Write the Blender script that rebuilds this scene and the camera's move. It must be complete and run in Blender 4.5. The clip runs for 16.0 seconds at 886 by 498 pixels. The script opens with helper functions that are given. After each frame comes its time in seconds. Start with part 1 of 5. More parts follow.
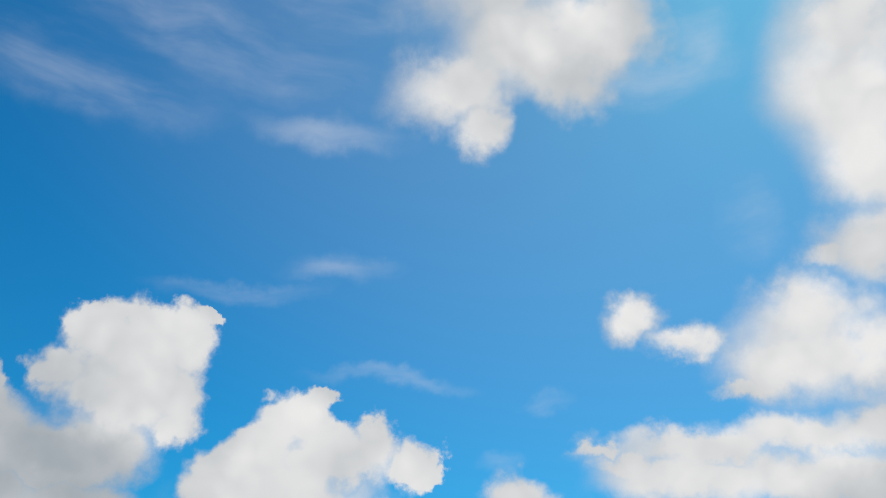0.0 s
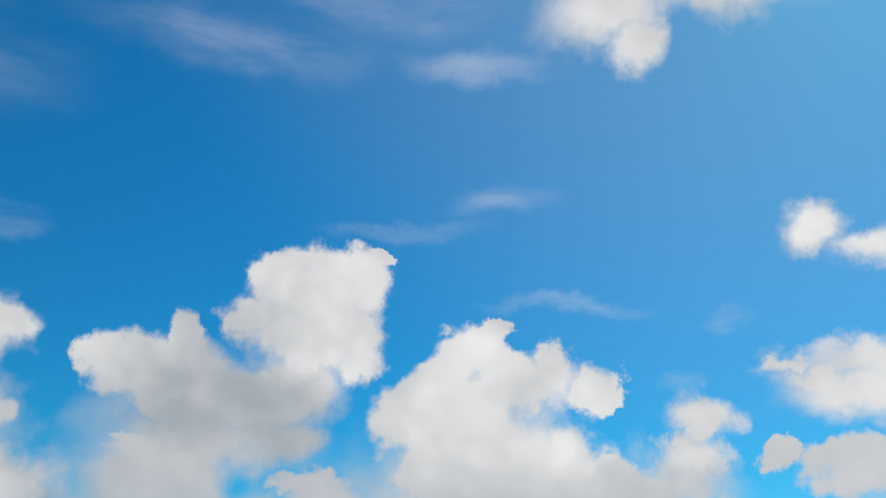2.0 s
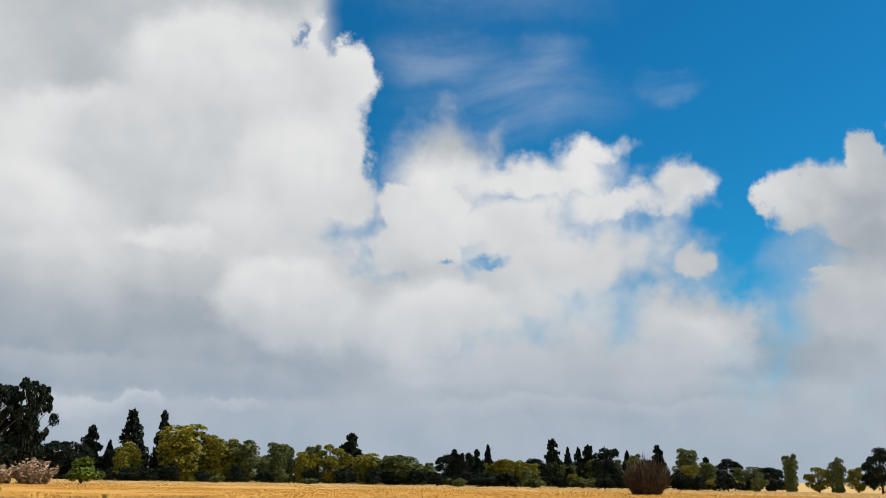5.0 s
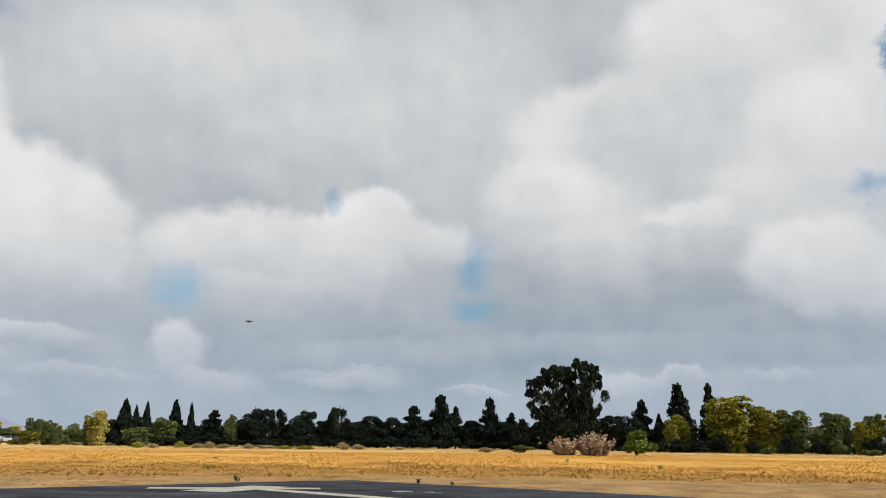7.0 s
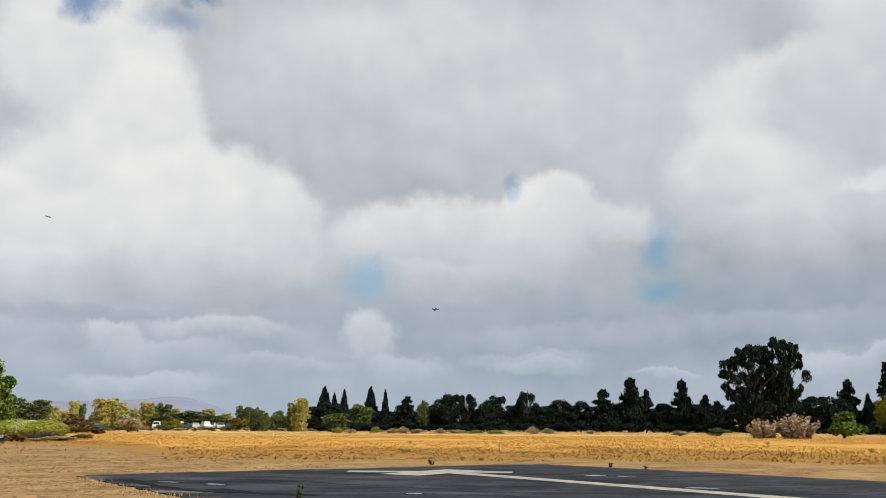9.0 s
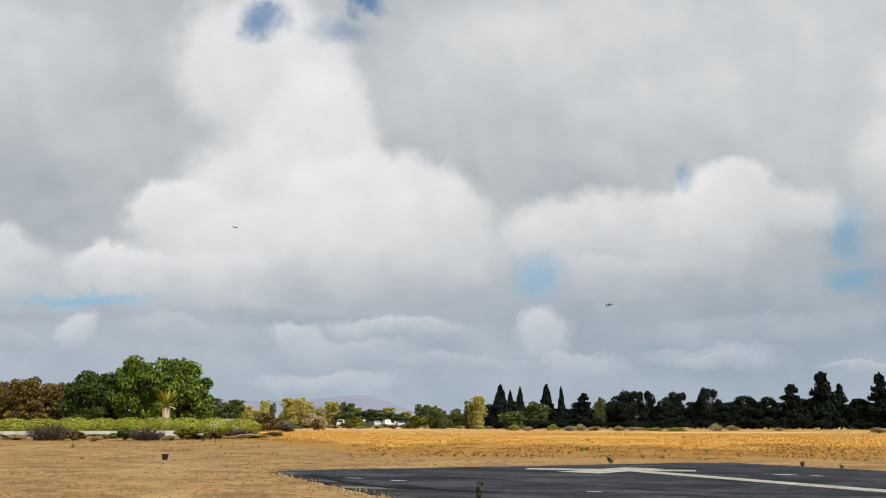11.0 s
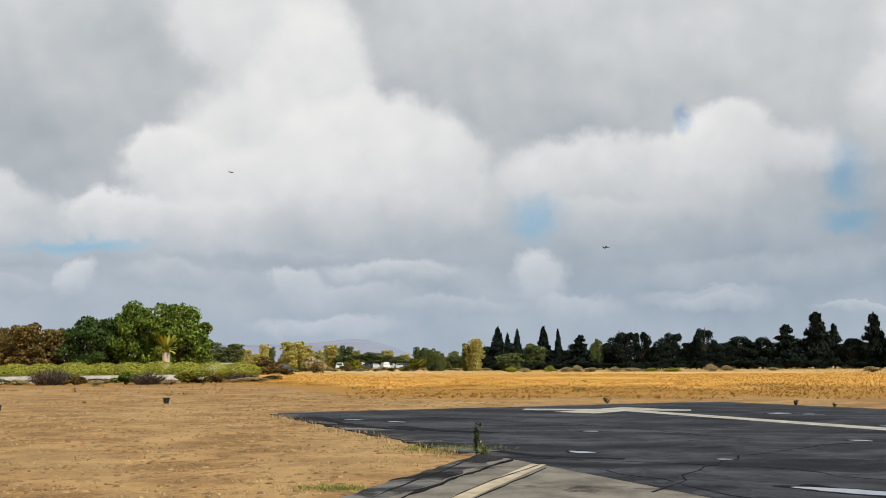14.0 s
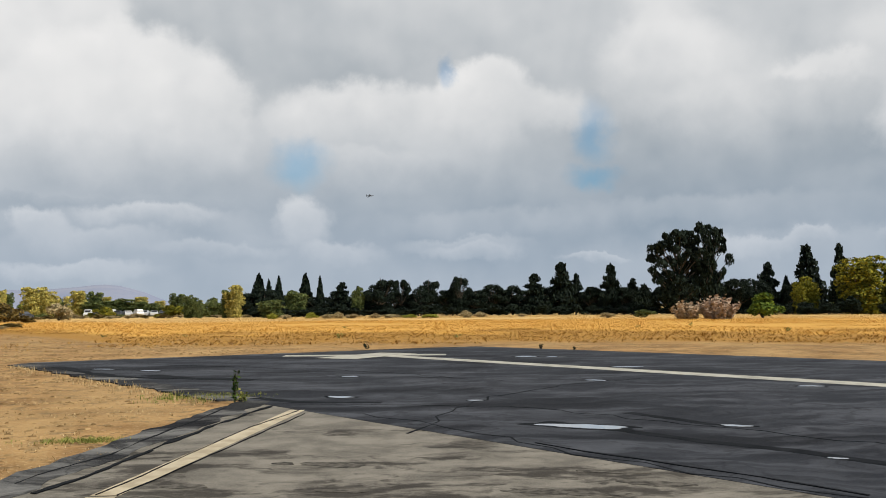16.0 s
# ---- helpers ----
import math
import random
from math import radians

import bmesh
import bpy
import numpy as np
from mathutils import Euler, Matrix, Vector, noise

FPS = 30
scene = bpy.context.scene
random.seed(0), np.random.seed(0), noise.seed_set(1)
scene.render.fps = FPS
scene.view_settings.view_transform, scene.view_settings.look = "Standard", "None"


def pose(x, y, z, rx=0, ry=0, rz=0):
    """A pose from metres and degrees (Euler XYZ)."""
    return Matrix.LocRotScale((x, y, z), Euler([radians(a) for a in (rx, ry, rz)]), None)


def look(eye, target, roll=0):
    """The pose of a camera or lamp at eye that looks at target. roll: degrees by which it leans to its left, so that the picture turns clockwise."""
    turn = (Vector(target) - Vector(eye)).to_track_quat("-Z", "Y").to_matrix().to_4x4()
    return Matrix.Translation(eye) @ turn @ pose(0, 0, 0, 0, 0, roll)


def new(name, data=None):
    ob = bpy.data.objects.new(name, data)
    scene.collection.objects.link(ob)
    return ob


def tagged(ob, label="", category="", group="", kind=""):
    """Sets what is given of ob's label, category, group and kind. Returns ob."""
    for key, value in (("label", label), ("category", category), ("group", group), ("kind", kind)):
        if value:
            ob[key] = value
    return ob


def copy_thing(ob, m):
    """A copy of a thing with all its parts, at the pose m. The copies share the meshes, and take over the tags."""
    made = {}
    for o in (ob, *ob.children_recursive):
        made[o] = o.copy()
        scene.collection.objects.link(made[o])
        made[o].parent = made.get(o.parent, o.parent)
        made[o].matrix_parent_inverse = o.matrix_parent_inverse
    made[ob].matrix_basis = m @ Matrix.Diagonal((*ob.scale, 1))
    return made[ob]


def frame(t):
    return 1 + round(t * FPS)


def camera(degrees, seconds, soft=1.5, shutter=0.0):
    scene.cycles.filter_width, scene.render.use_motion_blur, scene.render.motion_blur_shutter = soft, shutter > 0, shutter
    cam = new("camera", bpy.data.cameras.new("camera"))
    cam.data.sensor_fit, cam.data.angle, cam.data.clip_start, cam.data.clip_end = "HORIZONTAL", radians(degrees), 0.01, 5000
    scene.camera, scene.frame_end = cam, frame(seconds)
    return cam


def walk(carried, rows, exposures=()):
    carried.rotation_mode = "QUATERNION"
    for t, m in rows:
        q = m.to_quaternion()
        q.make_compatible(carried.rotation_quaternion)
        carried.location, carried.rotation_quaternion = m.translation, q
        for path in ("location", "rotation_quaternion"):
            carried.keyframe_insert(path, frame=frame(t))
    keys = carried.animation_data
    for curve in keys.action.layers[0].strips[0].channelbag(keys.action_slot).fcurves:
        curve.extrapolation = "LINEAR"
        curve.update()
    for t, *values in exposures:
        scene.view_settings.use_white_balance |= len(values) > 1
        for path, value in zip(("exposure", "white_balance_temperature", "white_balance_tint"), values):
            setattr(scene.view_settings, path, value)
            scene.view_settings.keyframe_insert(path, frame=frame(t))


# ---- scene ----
# An airfield of a model flying club: a worn asphalt runway, a dry field and a belt of trees under broken cloud.
EYE = 1.6                                    # the camera turns on the spot, at standing height
cam = camera(51.33, 16.0, soft=0.95)
TURNS = [
    (0, -97.00, 28.95, 0.78),
    (0.5, -96.44, 27.52, 0.67),
    (1, -92.04, 26.48, 0.78),
    (1.5, -88.83, 25.70, 0.94),
    (2, -85.69, 24.47, 0.99),
    (2.5, -79.09, 22.81, 1.23),
    (3, -71.32, 21.19, 1.44),
    (3.2, -68.43, 20.93, 0.96),
    (5.3, -38.89, 13.10, 0.95),
    (5.5, -35.32, 12.84, 0.86),
    (6, -25.50, 12.14, 0.92),
    (6.5, -17.28, 12.85, 0.77),
    (7, -11.42, 11.72, 0.66),
    (7.5, -6.42, 11.35, 0.61),
    (8, -3.59, 11.04, 0.43),
    (8.5, -1.64, 10.88, 0.34),
    (9, 0.00, 10.69, 0.21),
    (9.5, 1.71, 10.89, 0.15),
    (10, 4.83, 10.74, 0.06),
    (10.2, 6.41, 10.68, 0.07),
    (12.3, 12.47, 9.52, -0.28),
    (12.5, 12.20, 8.97, -0.30),
    (13, 11.81, 7.91, -0.37),
    (13.5, 11.34, 7.53, -0.48),
    (14, 10.54, 7.02, -0.42),
    (14.5, 9.30, 6.35, -0.42),
    (15, 7.81, 5.85, -0.42),
    (15.5, 3.18, 4.76, -0.43),
    (16, -4.11, 3.63, -0.44),
]
walk(cam, [(t, pose(0, 0, EYE, 90 + pitch, 0, yaw) @ pose(0, 0, 0, 0, 0, roll)) for t, yaw, pitch, roll in TURNS])


def polar(az, dist, z=0.0):
    """A place by its bearing (degrees to the left of +y) and its distance."""
    return Vector((-math.sin(radians(az)) * dist, math.cos(radians(az)) * dist, z))


# ---- light ----
SUN_AZ, SUN_EL = -122.0, 46.0
sun = new("sun", bpy.data.lights.new("sun", "SUN"))
sun.data.energy, sun.data.angle, sun.data.color = 5.0, radians(0.6), (1.0, 0.93, 0.82)
sun.matrix_basis = look(polar(SUN_AZ, 50, 50 * math.tan(radians(SUN_EL))), (0, 0, 0))
scene.view_settings.exposure = 0.0

# Cloud forms: bearing, height, half width and half height, all in degrees.
TOWER = [(-77.8, 21.0, 4.1, 3.6), (-79.7, 19.5, 2.5, 2.7), (-78.4, 22.4, 3.4, 2.5), (-75.0, 22.6, 2.7, 2.0), (-76.4, 19.1, 4.5, 3.6), (-80.0, 22.2, 1.9, 2.5), (-73.6, 19.9, 2.6, 2.4), (-81.2, 23.7, 1.0, 0.6), (-79.7, 17.6, 2.2, 1.7), (-74.7, 15.1, 5.0, 2.9), (-66.1, 16.1, 2.9, 2.6), (-69.2, 18.6, 1.7, 1.9), (-69.4, 15.5, 5.1, 3.3), (-68.6, 10.9, 3.9, 1.6)]
SECOND = [(-87.6, 18.2, 2.9, 1.9), (-89.6, 19.7, 1.4, 0.9), (-85.4, 16.4, 3.2, 1.9), (-90.7, 15.7, 4.9, 2.6), (-95.4, 15.8, 2.0, 1.9), (-93.3, 16.8, 2.1, 2.1), (-84.6, 14.4, 4.5, 2.7), (-101.8, 13.7, 1.2, 1.7), (-100.9, 11.7, 2.7, 2.1), (-105.7, 11.4, 1.5, 1.0), (-111.0, 10.5, 5.1, 1.9), (-88.2, 11.6, 8.3, 4.1), (-78.4, 10.1, 3.7, 1.3), (-93.1, 10.0, 11.3, 2.4), (-96.2, 15.5, 1.1, 1.5)]
SUNWARD = [(-127.4, 35.3, 5.4, 6.0), (-126.9, 38.7, 3.2, 2.8), (-126.6, 31.3, 3.9, 3.2), (-125.1, 26.7, 3.4, 2.5), (-122.8, 26.3, 2.0, 1.0), (-120.9, 23.0, 4.6, 2.4), (-119.1, 20.8, 3.8, 2.0), (-123.0, 20.6, 4.8, 2.9), (-117.0, 19.7, 2.1, 0.6), (-101.7, 14.4, 1.7, 1.3)]
STREAKS = [(-113.8, 16.2, 7.2, 1.1), (-119.0, 16.6, 5.7, 1.4), (-122.5, 16.9, 3.9, 1.6), (-112.9, 14.5, 6.5, 1.5), (-118.8, 13.8, 7.5, 1.5), (-108.3, 15.4, 2.1, 0.8), (-106.8, 16.5, 1.4, 0.5)]
UPPER = [(-103.9, 42.0, 6.2, 3.7), (-98.2, 38.6, 4.6, 2.3), (-99.8, 36.3, 2.2, 1.6), (-105.5, 39.5, 4.2, 2.4), (-108.9, 41.6, 4.7, 2.5), (-102.2, 45.3, 7.2, 3.7), (-110.1, 24.0, 2.1, 1.2), (-113.3, 22.7, 2.3, 1.1)]
LOW = [(-70.2, 12.3, 5.3, 2.9), (-68.1, 9.5, 4.2, 3.1), (-76.4, 6.9, 5.8, 2.0), (-78.5, 8.9, 2.1, 1.5), (-74.8, 12.6, 2.5, 1.6), (-68.0, 1.7, 49.8, 7.1), (-89.2, 9.6, 7.9, 4.8), (-52.9, 2.9, 22.6, 6.4), (-69.9, 9.2, 3.8, 3.8)]
BANK = [(-43.1, 18.7, 3.4, 2.9), (-48.4, 18.1, 6.3, 1.3), (-53.4, 19.2, 2.2, 0.9), (-46.5, 15.3, 7.8, 2.0), (-55.4, 16.5, 4.3, 1.0), (-58.9, 17.4, 1.6, 1.2), (-59.6, 12.6, 1.1, 1.1), (-51.7, 12.8, 5.5, 2.3), (-45.8, 10.0, 8.1, 2.9), (-57.4, 9.3, 3.1, 2.4), (-61.9, 9.0, 1.1, 1.5), (-52.5, 6.7, 16.5, 3.0), (-67.1, 7.2, 4.5, 3.1), (-50.2, 13.4, 8.2, 2.8), (-59.9, 9.2, 4.0, 2.0), (-49.9, 4.9, 21.9, 6.5)]
COVER = [(-35.5, 10.0, 4.6, 6.5), (-36.5, 4.0, 7.0, 4.5), (-42.3, 16.7, 4.4, 2.4), (-41.6, 13.5, 4.7, 3.2), (-40.6, 9.7, 7.8, 3.9), (-32.4, 26.0, 3.4, 4.1), (-29.9, 29.7, 5.8, 4.0), (-35.7, 16.9, 4.0, 3.1), (-34.1, 21.4, 5.2, 5.5), (-37.2, 24.5, 2.6, 2.8), (-36.4, 20.8, 2.9, 4.2), (-30.3, 23.2, 4.1, 5.1), (-28.0, 14.1, 11.7, 11.4), (-20.8, 24.9, 11.6, 8.5)]
HOLES = [(-46.5, 13.0, 1.7, 0.7), (-43.7, 12.7, 0.8, 0.4), (-33.5, 26.5, 0.6, 0.9), (22.7, 24.0, 2.3, 1.5), (16.0, 25.3, 1.9, 1.0)]
GAPS = [(4.6, 8.7, 1.4, 1.3), (32.1, 7.0, 3.1, 0.4), (-13.5, 10.5, 1.1, 1.7), (-13.3, 7.7, 1.4, 0.6), (-4.8, 14.4, 0.5, 0.8), (17.4, 23.7, 1.8, 0.7)]
WISP = [(-78.1, 40.0, 14.3, 2.3), (-69.9, 35.9, 8.7, 1.8), (-90.0, 43.5, 7.5, 1.7), (-116.6, 40.6, 2.1, 2.6), (-113.6, 38.4, 4.7, 1.3), (-88.6, 35.9, 4.7, 1.0), (-89.8, 27.3, 3.1, 0.8), (-83.4, 25.7, 4.6, 0.6), (-93.6, 20.8, 4.1, 0.5), (-103.8, 19.7, 1.3, 0.4), (-100.6, 16.4, 1.3, 0.5), (-117.9, 29.3, 1.9, 2.0), (-43.4, 25.6, 3.9, 1.6), (-48.6, 23.2, 4.3, 2.3), (-47.2, 31.9, 10.0, 3.3), (-58.4, 23.3, 1.9, 0.9), (-47.9, 22.4, 6.3, 2.1), (-50.5, 25.0, 2.2, 1.7), (-124.6, 37.0, 3.6, 3.8)]
LIGHT3 = [(-100.2, 37.0, 3.9, 2.4), (-110.1, 24.0, 2.2, 1.4), (-113.3, 22.7, 2.2, 1.1), (-117.9, 28.3, 1.5, 1.3), (-113.2, 14.2, 6.8, 2.0), (-101.7, 14.5, 2.1, 1.4), (-66.1, 17.4, 3.7, 2.1), (-58.9, 17.4, 2.5, 2.1), (-89.8, 14.0, 8.8, 3.9), (-78.4, 22.4, 4.0, 3.0), (-75.1, 22.3, 3.0, 2.3), (-78.2, 18.7, 3.5, 3.0), (-87.6, 18.2, 3.4, 2.0), (-90.6, 16.4, 5.7, 2.4), (-99.3, 39.7, 5.4, 2.8), (-104.8, 41.9, 5.5, 2.7), (-127.0, 33.8, 4.9, 8.2), (-121.1, 22.2, 5.6, 3.6), (-116.7, 16.2, 8.8, 2.0), (-101.7, 13.2, 2.1, 2.0), (-88.1, 16.0, 4.7, 3.1), (-46.3, 16.5, 8.9, 2.9), (-55.2, 18.9, 4.7, 2.1), (-50.5, 14.4, 3.8, 1.3)]
DARK2 = [(-68.4, 16.1, 2.9, 2.4), (-69.8, 13.3, 3.9, 1.7), (-74.0, 15.3, 4.0, 1.9), (-64.0, 7.4, 4.8, 1.4), (-87.4, 7.1, 5.2, 1.3), (-76.7, 13.1, 4.1, 2.4)]
# Cloud bodies one before the other, the farthest first: bearing, height, half width, half height, tone at the top and at the base.
MASSES = [(33.6, 18.0, 11.3, 6.7, 0.57, 0.46), (37.8, 21.2, 6.6, 2.7, 0.73, 0.62), (30.5, 15.0, 6.2, 3.0, 0.47, 0.46), (1.4, 20.7, 14.6, 6.9, 0.81, 0.46), (4.4, 16.7, 10.6, 2.4, 0.53, 0.48), (-7.1, 18.0, 9.7, 4.8, 0.69, 0.54), (-13.0, 19.4, 4.0, 7.2, 0.59, 0.56), (-30.6, 16.0, 3.9, 5.6, 0.69, 0.62), (-12.8, 20.1, 7.6, 7.3, 0.69, 0.6), (-30.1, 13.4, 9.2, 5.2, 0.71, 0.7), (-23.6, 8.9, 14.0, 3.1, 0.5, 0.37), (-24.7, 8.4, 11.2, 2.7, 0.4, 0.25), (-32.5, 6.7, 9.0, 1.7, 0.38, 0.31), (-6.4, 5.8, 10.1, 3.6, 0.48, 0.39), (20.1, 7.9, 14.3, 2.1, 0.62, 0.47), (-1.5, 7.3, 10.2, 2.7, 0.48, 0.39)]
HEAPS = [(22.5, 22.0, 5.3, 3.9, 0.92, 0.86), (18.8, 17.6, 3.9, 4.8, 0.95, 0.88), (20.9, 13.8, 6.3, 4.8, 0.88, 0.8), (27.1, 12.5, 3.2, 2.3, 0.94, 0.8), (15.2, 13.6, 5.9, 3.0, 0.98, 0.84), (19.4, 10.7, 8.0, 3.3, 0.9, 0.78), (11.3, 11.5, 3.4, 3.3, 0.9, 0.7), (24.2, 8.5, 6.1, 2.0, 0.88, 0.64), (29.6, 8.7, 3.7, 1.7, 0.96, 0.68), (15.2, 9.0, 7.1, 1.8, 0.74, 0.56), (37.3, 8.6, 3.8, 2.2, 0.84, 0.58), (38.1, 7.3, 4.6, 1.3, 0.72, 0.52), (0.3, 11.2, 7.2, 2.7, 0.84, 0.56), (-7.9, 11.0, 6.3, 2.8, 0.82, 0.54), (-6.5, 13.1, 2.7, 2.1, 0.94, 0.76), (0.1, 8.7, 5.8, 1.4, 0.66, 0.5)]
HEAPS_RIGHT = [(-21.4, 18.9, 5.7, 3.7, 0.88, 0.8), (-18.5, 14.9, 4.6, 3.1, 0.84, 0.66), (-23.8, 15.1, 5.2, 3.1, 0.9, 0.7), (-26.9, 13.4, 2.8, 1.6, 0.98, 0.72), (-22.6, 12.0, 6.9, 1.7, 0.72, 0.54), (-34.9, 22.9, 6.3, 3.7, 0.9, 0.8), (-35.2, 10.1, 3.3, 2.6, 0.88, 0.7), (-34.1, 16.3, 3.7, 2.9, 0.74, 0.66), (-36.5, 24.0, 4.1, 5.1, 0.96, 0.86), (-29.7, 24.1, 6.7, 4.0, 0.86, 0.74), (-34.4, 17.1, 6.2, 4.9, 0.86, 0.72), (-33.4, 10.7, 3.9, 2.5, 0.84, 0.7), (-24.8, 19.1, 5.0, 3.7, 0.72, 0.66)]
RAGS = [(4.7, 5.4, 2.0, 1.6, 0.88, 0.66), (2.5, 3.7, 2.6, 0.8, 0.74, 0.6), (19.9, 5.1, 1.6, 1.0, 0.86, 0.62), (14.1, 5.9, 4.2, 0.8, 0.82, 0.58), (16.9, 4.2, 4.5, 1.0, 0.7, 0.56), (32.3, 5.1, 1.2, 1.2, 0.92, 0.64), (27.2, 5.4, 3.0, 0.9, 0.62, 0.5), (17.9, 2.3, 4.8, 0.7, 0.84, 0.66), (9.9, 3.7, 3.8, 0.6, 0.66, 0.54), (36.2, 4.5, 2.6, 0.8, 0.62, 0.5), (-5.3, 4.0, 3.8, 0.6, 0.62, 0.52), (-25.9, 3.9, 1.5, 0.5, 0.78, 0.6), (-5.8, 3.6, 2.8, 0.6, 0.74, 0.58), (-13.1, 3.1, 2.1, 0.3, 0.7, 0.58), (-23.0, 3.5, 3.1, 0.7, 0.8, 0.62), (-31.4, 3.8, 1.8, 0.4, 0.62, 0.54)]
SHADES = [(-15.0, 6.5, 9.2, 2.3, 0.32, 0.28), (-13.8, 9.7, 6.2, 1.6, 0.44, 0.4), (18.0, 6.6, 10.4, 0.5, 0.5, 0.44), (12.7, 4.8, 2.6, 0.6, 0.44, 0.42), (7.1, 4.2, 2.4, 0.6, 0.52, 0.48), (34.2, 6.5, 4.9, 0.5, 0.54, 0.5), (-29.7, 5.3, 8.3, 1.0, 0.38, 0.38), (-20.7, 5.8, 10.2, 1.0, 0.42, 0.4), (-5.8, 5.4, 6.9, 1.0, 0.48, 0.46), (-51.3, 4.2, 10.5, 0.7, 0.58, 0.54), (23.5, 4.8, 2.4, 0.8, 0.56, 0.5)]
BANK_LIGHT = [(-48.1, 6.6, 8.6, 2.4, 0.7, 0.52), (-43.1, 16.7, 6.8, 3.8, 0.92, 0.8), (-52.7, 18.9, 5.1, 1.7, 0.96, 0.84), (-52.7, 14.2, 5.6, 2.0, 0.94, 0.82), (-44.4, 9.4, 5.9, 2.8, 0.88, 0.7), (-52.1, 8.5, 4.2, 2.0, 0.86, 0.68), (-58.4, 8.3, 3.6, 1.9, 0.84, 0.66), (-46.4, 5.6, 6.7, 0.7, 0.62, 0.5), (-56.7, 5.5, 6.1, 1.0, 0.58, 0.48), (-50.4, 15.5, 8.2, 4.2, 0.88, 0.72), (-50.5, 9.0, 9.1, 3.4, 0.76, 0.58)]


class Nodes:
    """A short hand for node trees."""

    def __init__(self, tree):
        self.tree = tree
        tree.nodes.clear()

    def add(self, kind):
        return self.tree.nodes.new(kind)

    def put(self, socket, value):
        if isinstance(value, bpy.types.NodeSocket):
            self.tree.links.new(value, socket)
        else:
            socket.default_value = value

    def math(self, op, a, b=0.0, c=0.0, clamp=False):
        n = self.add("ShaderNodeMath")
        n.operation, n.use_clamp = op, clamp
        for i, v in enumerate((a, b, c)):
            self.put(n.inputs[i], v)
        return n.outputs[0]

    def vec(self, op, a, b=None, c=None, scale=None):
        n = self.add("ShaderNodeVectorMath")
        n.operation = op
        for i, v in enumerate((a, b, c)):
            if v is not None:
                self.put(n.inputs[i], v)
        if scale is not None:
            self.put(n.inputs["Scale"], scale)
        return n.outputs["Value"] if op in ("LENGTH", "DOT_PRODUCT", "DISTANCE") else n.outputs["Vector"]

    def noise(self, vector, scale, detail=3.0, rough=0.5, out=0, distortion=0.0):
        n = self.add("ShaderNodeTexNoise")
        self.put(n.inputs["Vector"], vector)
        n.inputs["Scale"].default_value, n.inputs["Detail"].default_value = scale, detail
        n.inputs["Roughness"].default_value, n.inputs["Distortion"].default_value = rough, distortion
        return n.outputs[out]

    def ramp(self, value, a, b, lo=0.0, hi=1.0, kind="SMOOTHSTEP"):
        n = self.add("ShaderNodeMapRange")
        n.interpolation_type = kind
        for i, v in enumerate((value, a, b, lo, hi)):
            self.put(n.inputs[i], v)
        return n.outputs[0]

    def mix(self, factor, a, b, blend="MIX"):
        n = self.add("ShaderNodeMix")
        n.data_type, n.blend_type = "RGBA", blend
        for i, v in ((0, factor), (6, a), (7, b)):
            self.put(n.inputs[i], v if isinstance(v, bpy.types.NodeSocket) or i == 0 else (*v, 1.0))
        return n.outputs[2]


def forms(n, at, rows, soft):
    """1 in the heart of the nearest of the forms, 0 at its rim, below 0 outside."""
    best = None
    for az, el, wide, high in rows:
        p = n.vec("MULTIPLY_ADD", at, (1 / wide, 1 / high, 0), (-az / wide, -el / high, 0))
        length = n.vec("LENGTH", p)
        best = length if best is None else n.math("SMOOTH_MIN", best, length, soft)
    return n.math("SUBTRACT", 1.0, best)


def bodies(n, at, tone, rows, inner):
    """Lays cloud bodies over the tone so far: a firm rim above, a base that thins out below."""
    for az, el, wide, high, top, base in rows:
        p = n.vec("MULTIPLY_ADD", at, (1 / wide, 1 / high, 0), (-az / wide, -el / high, 0))
        up = n.vec("DOT_PRODUCT", p, (0.25, 0.97, 0.0))
        reach = n.math("MULTIPLY_ADD", up, 0.17, -1.27)
        over = n.math("ADD", n.vec("LENGTH", p), reach)
        over = n.ramp(over, 0.0, inner - 1.1)
        tone = n.math("MULTIPLY_ADD", n.math("SUBTRACT", n.math("MULTIPLY_ADD", up, (top - base) / 1.5 + 0.05, (top + base) / 2 - 0.02), tone), over, tone)
    return tone


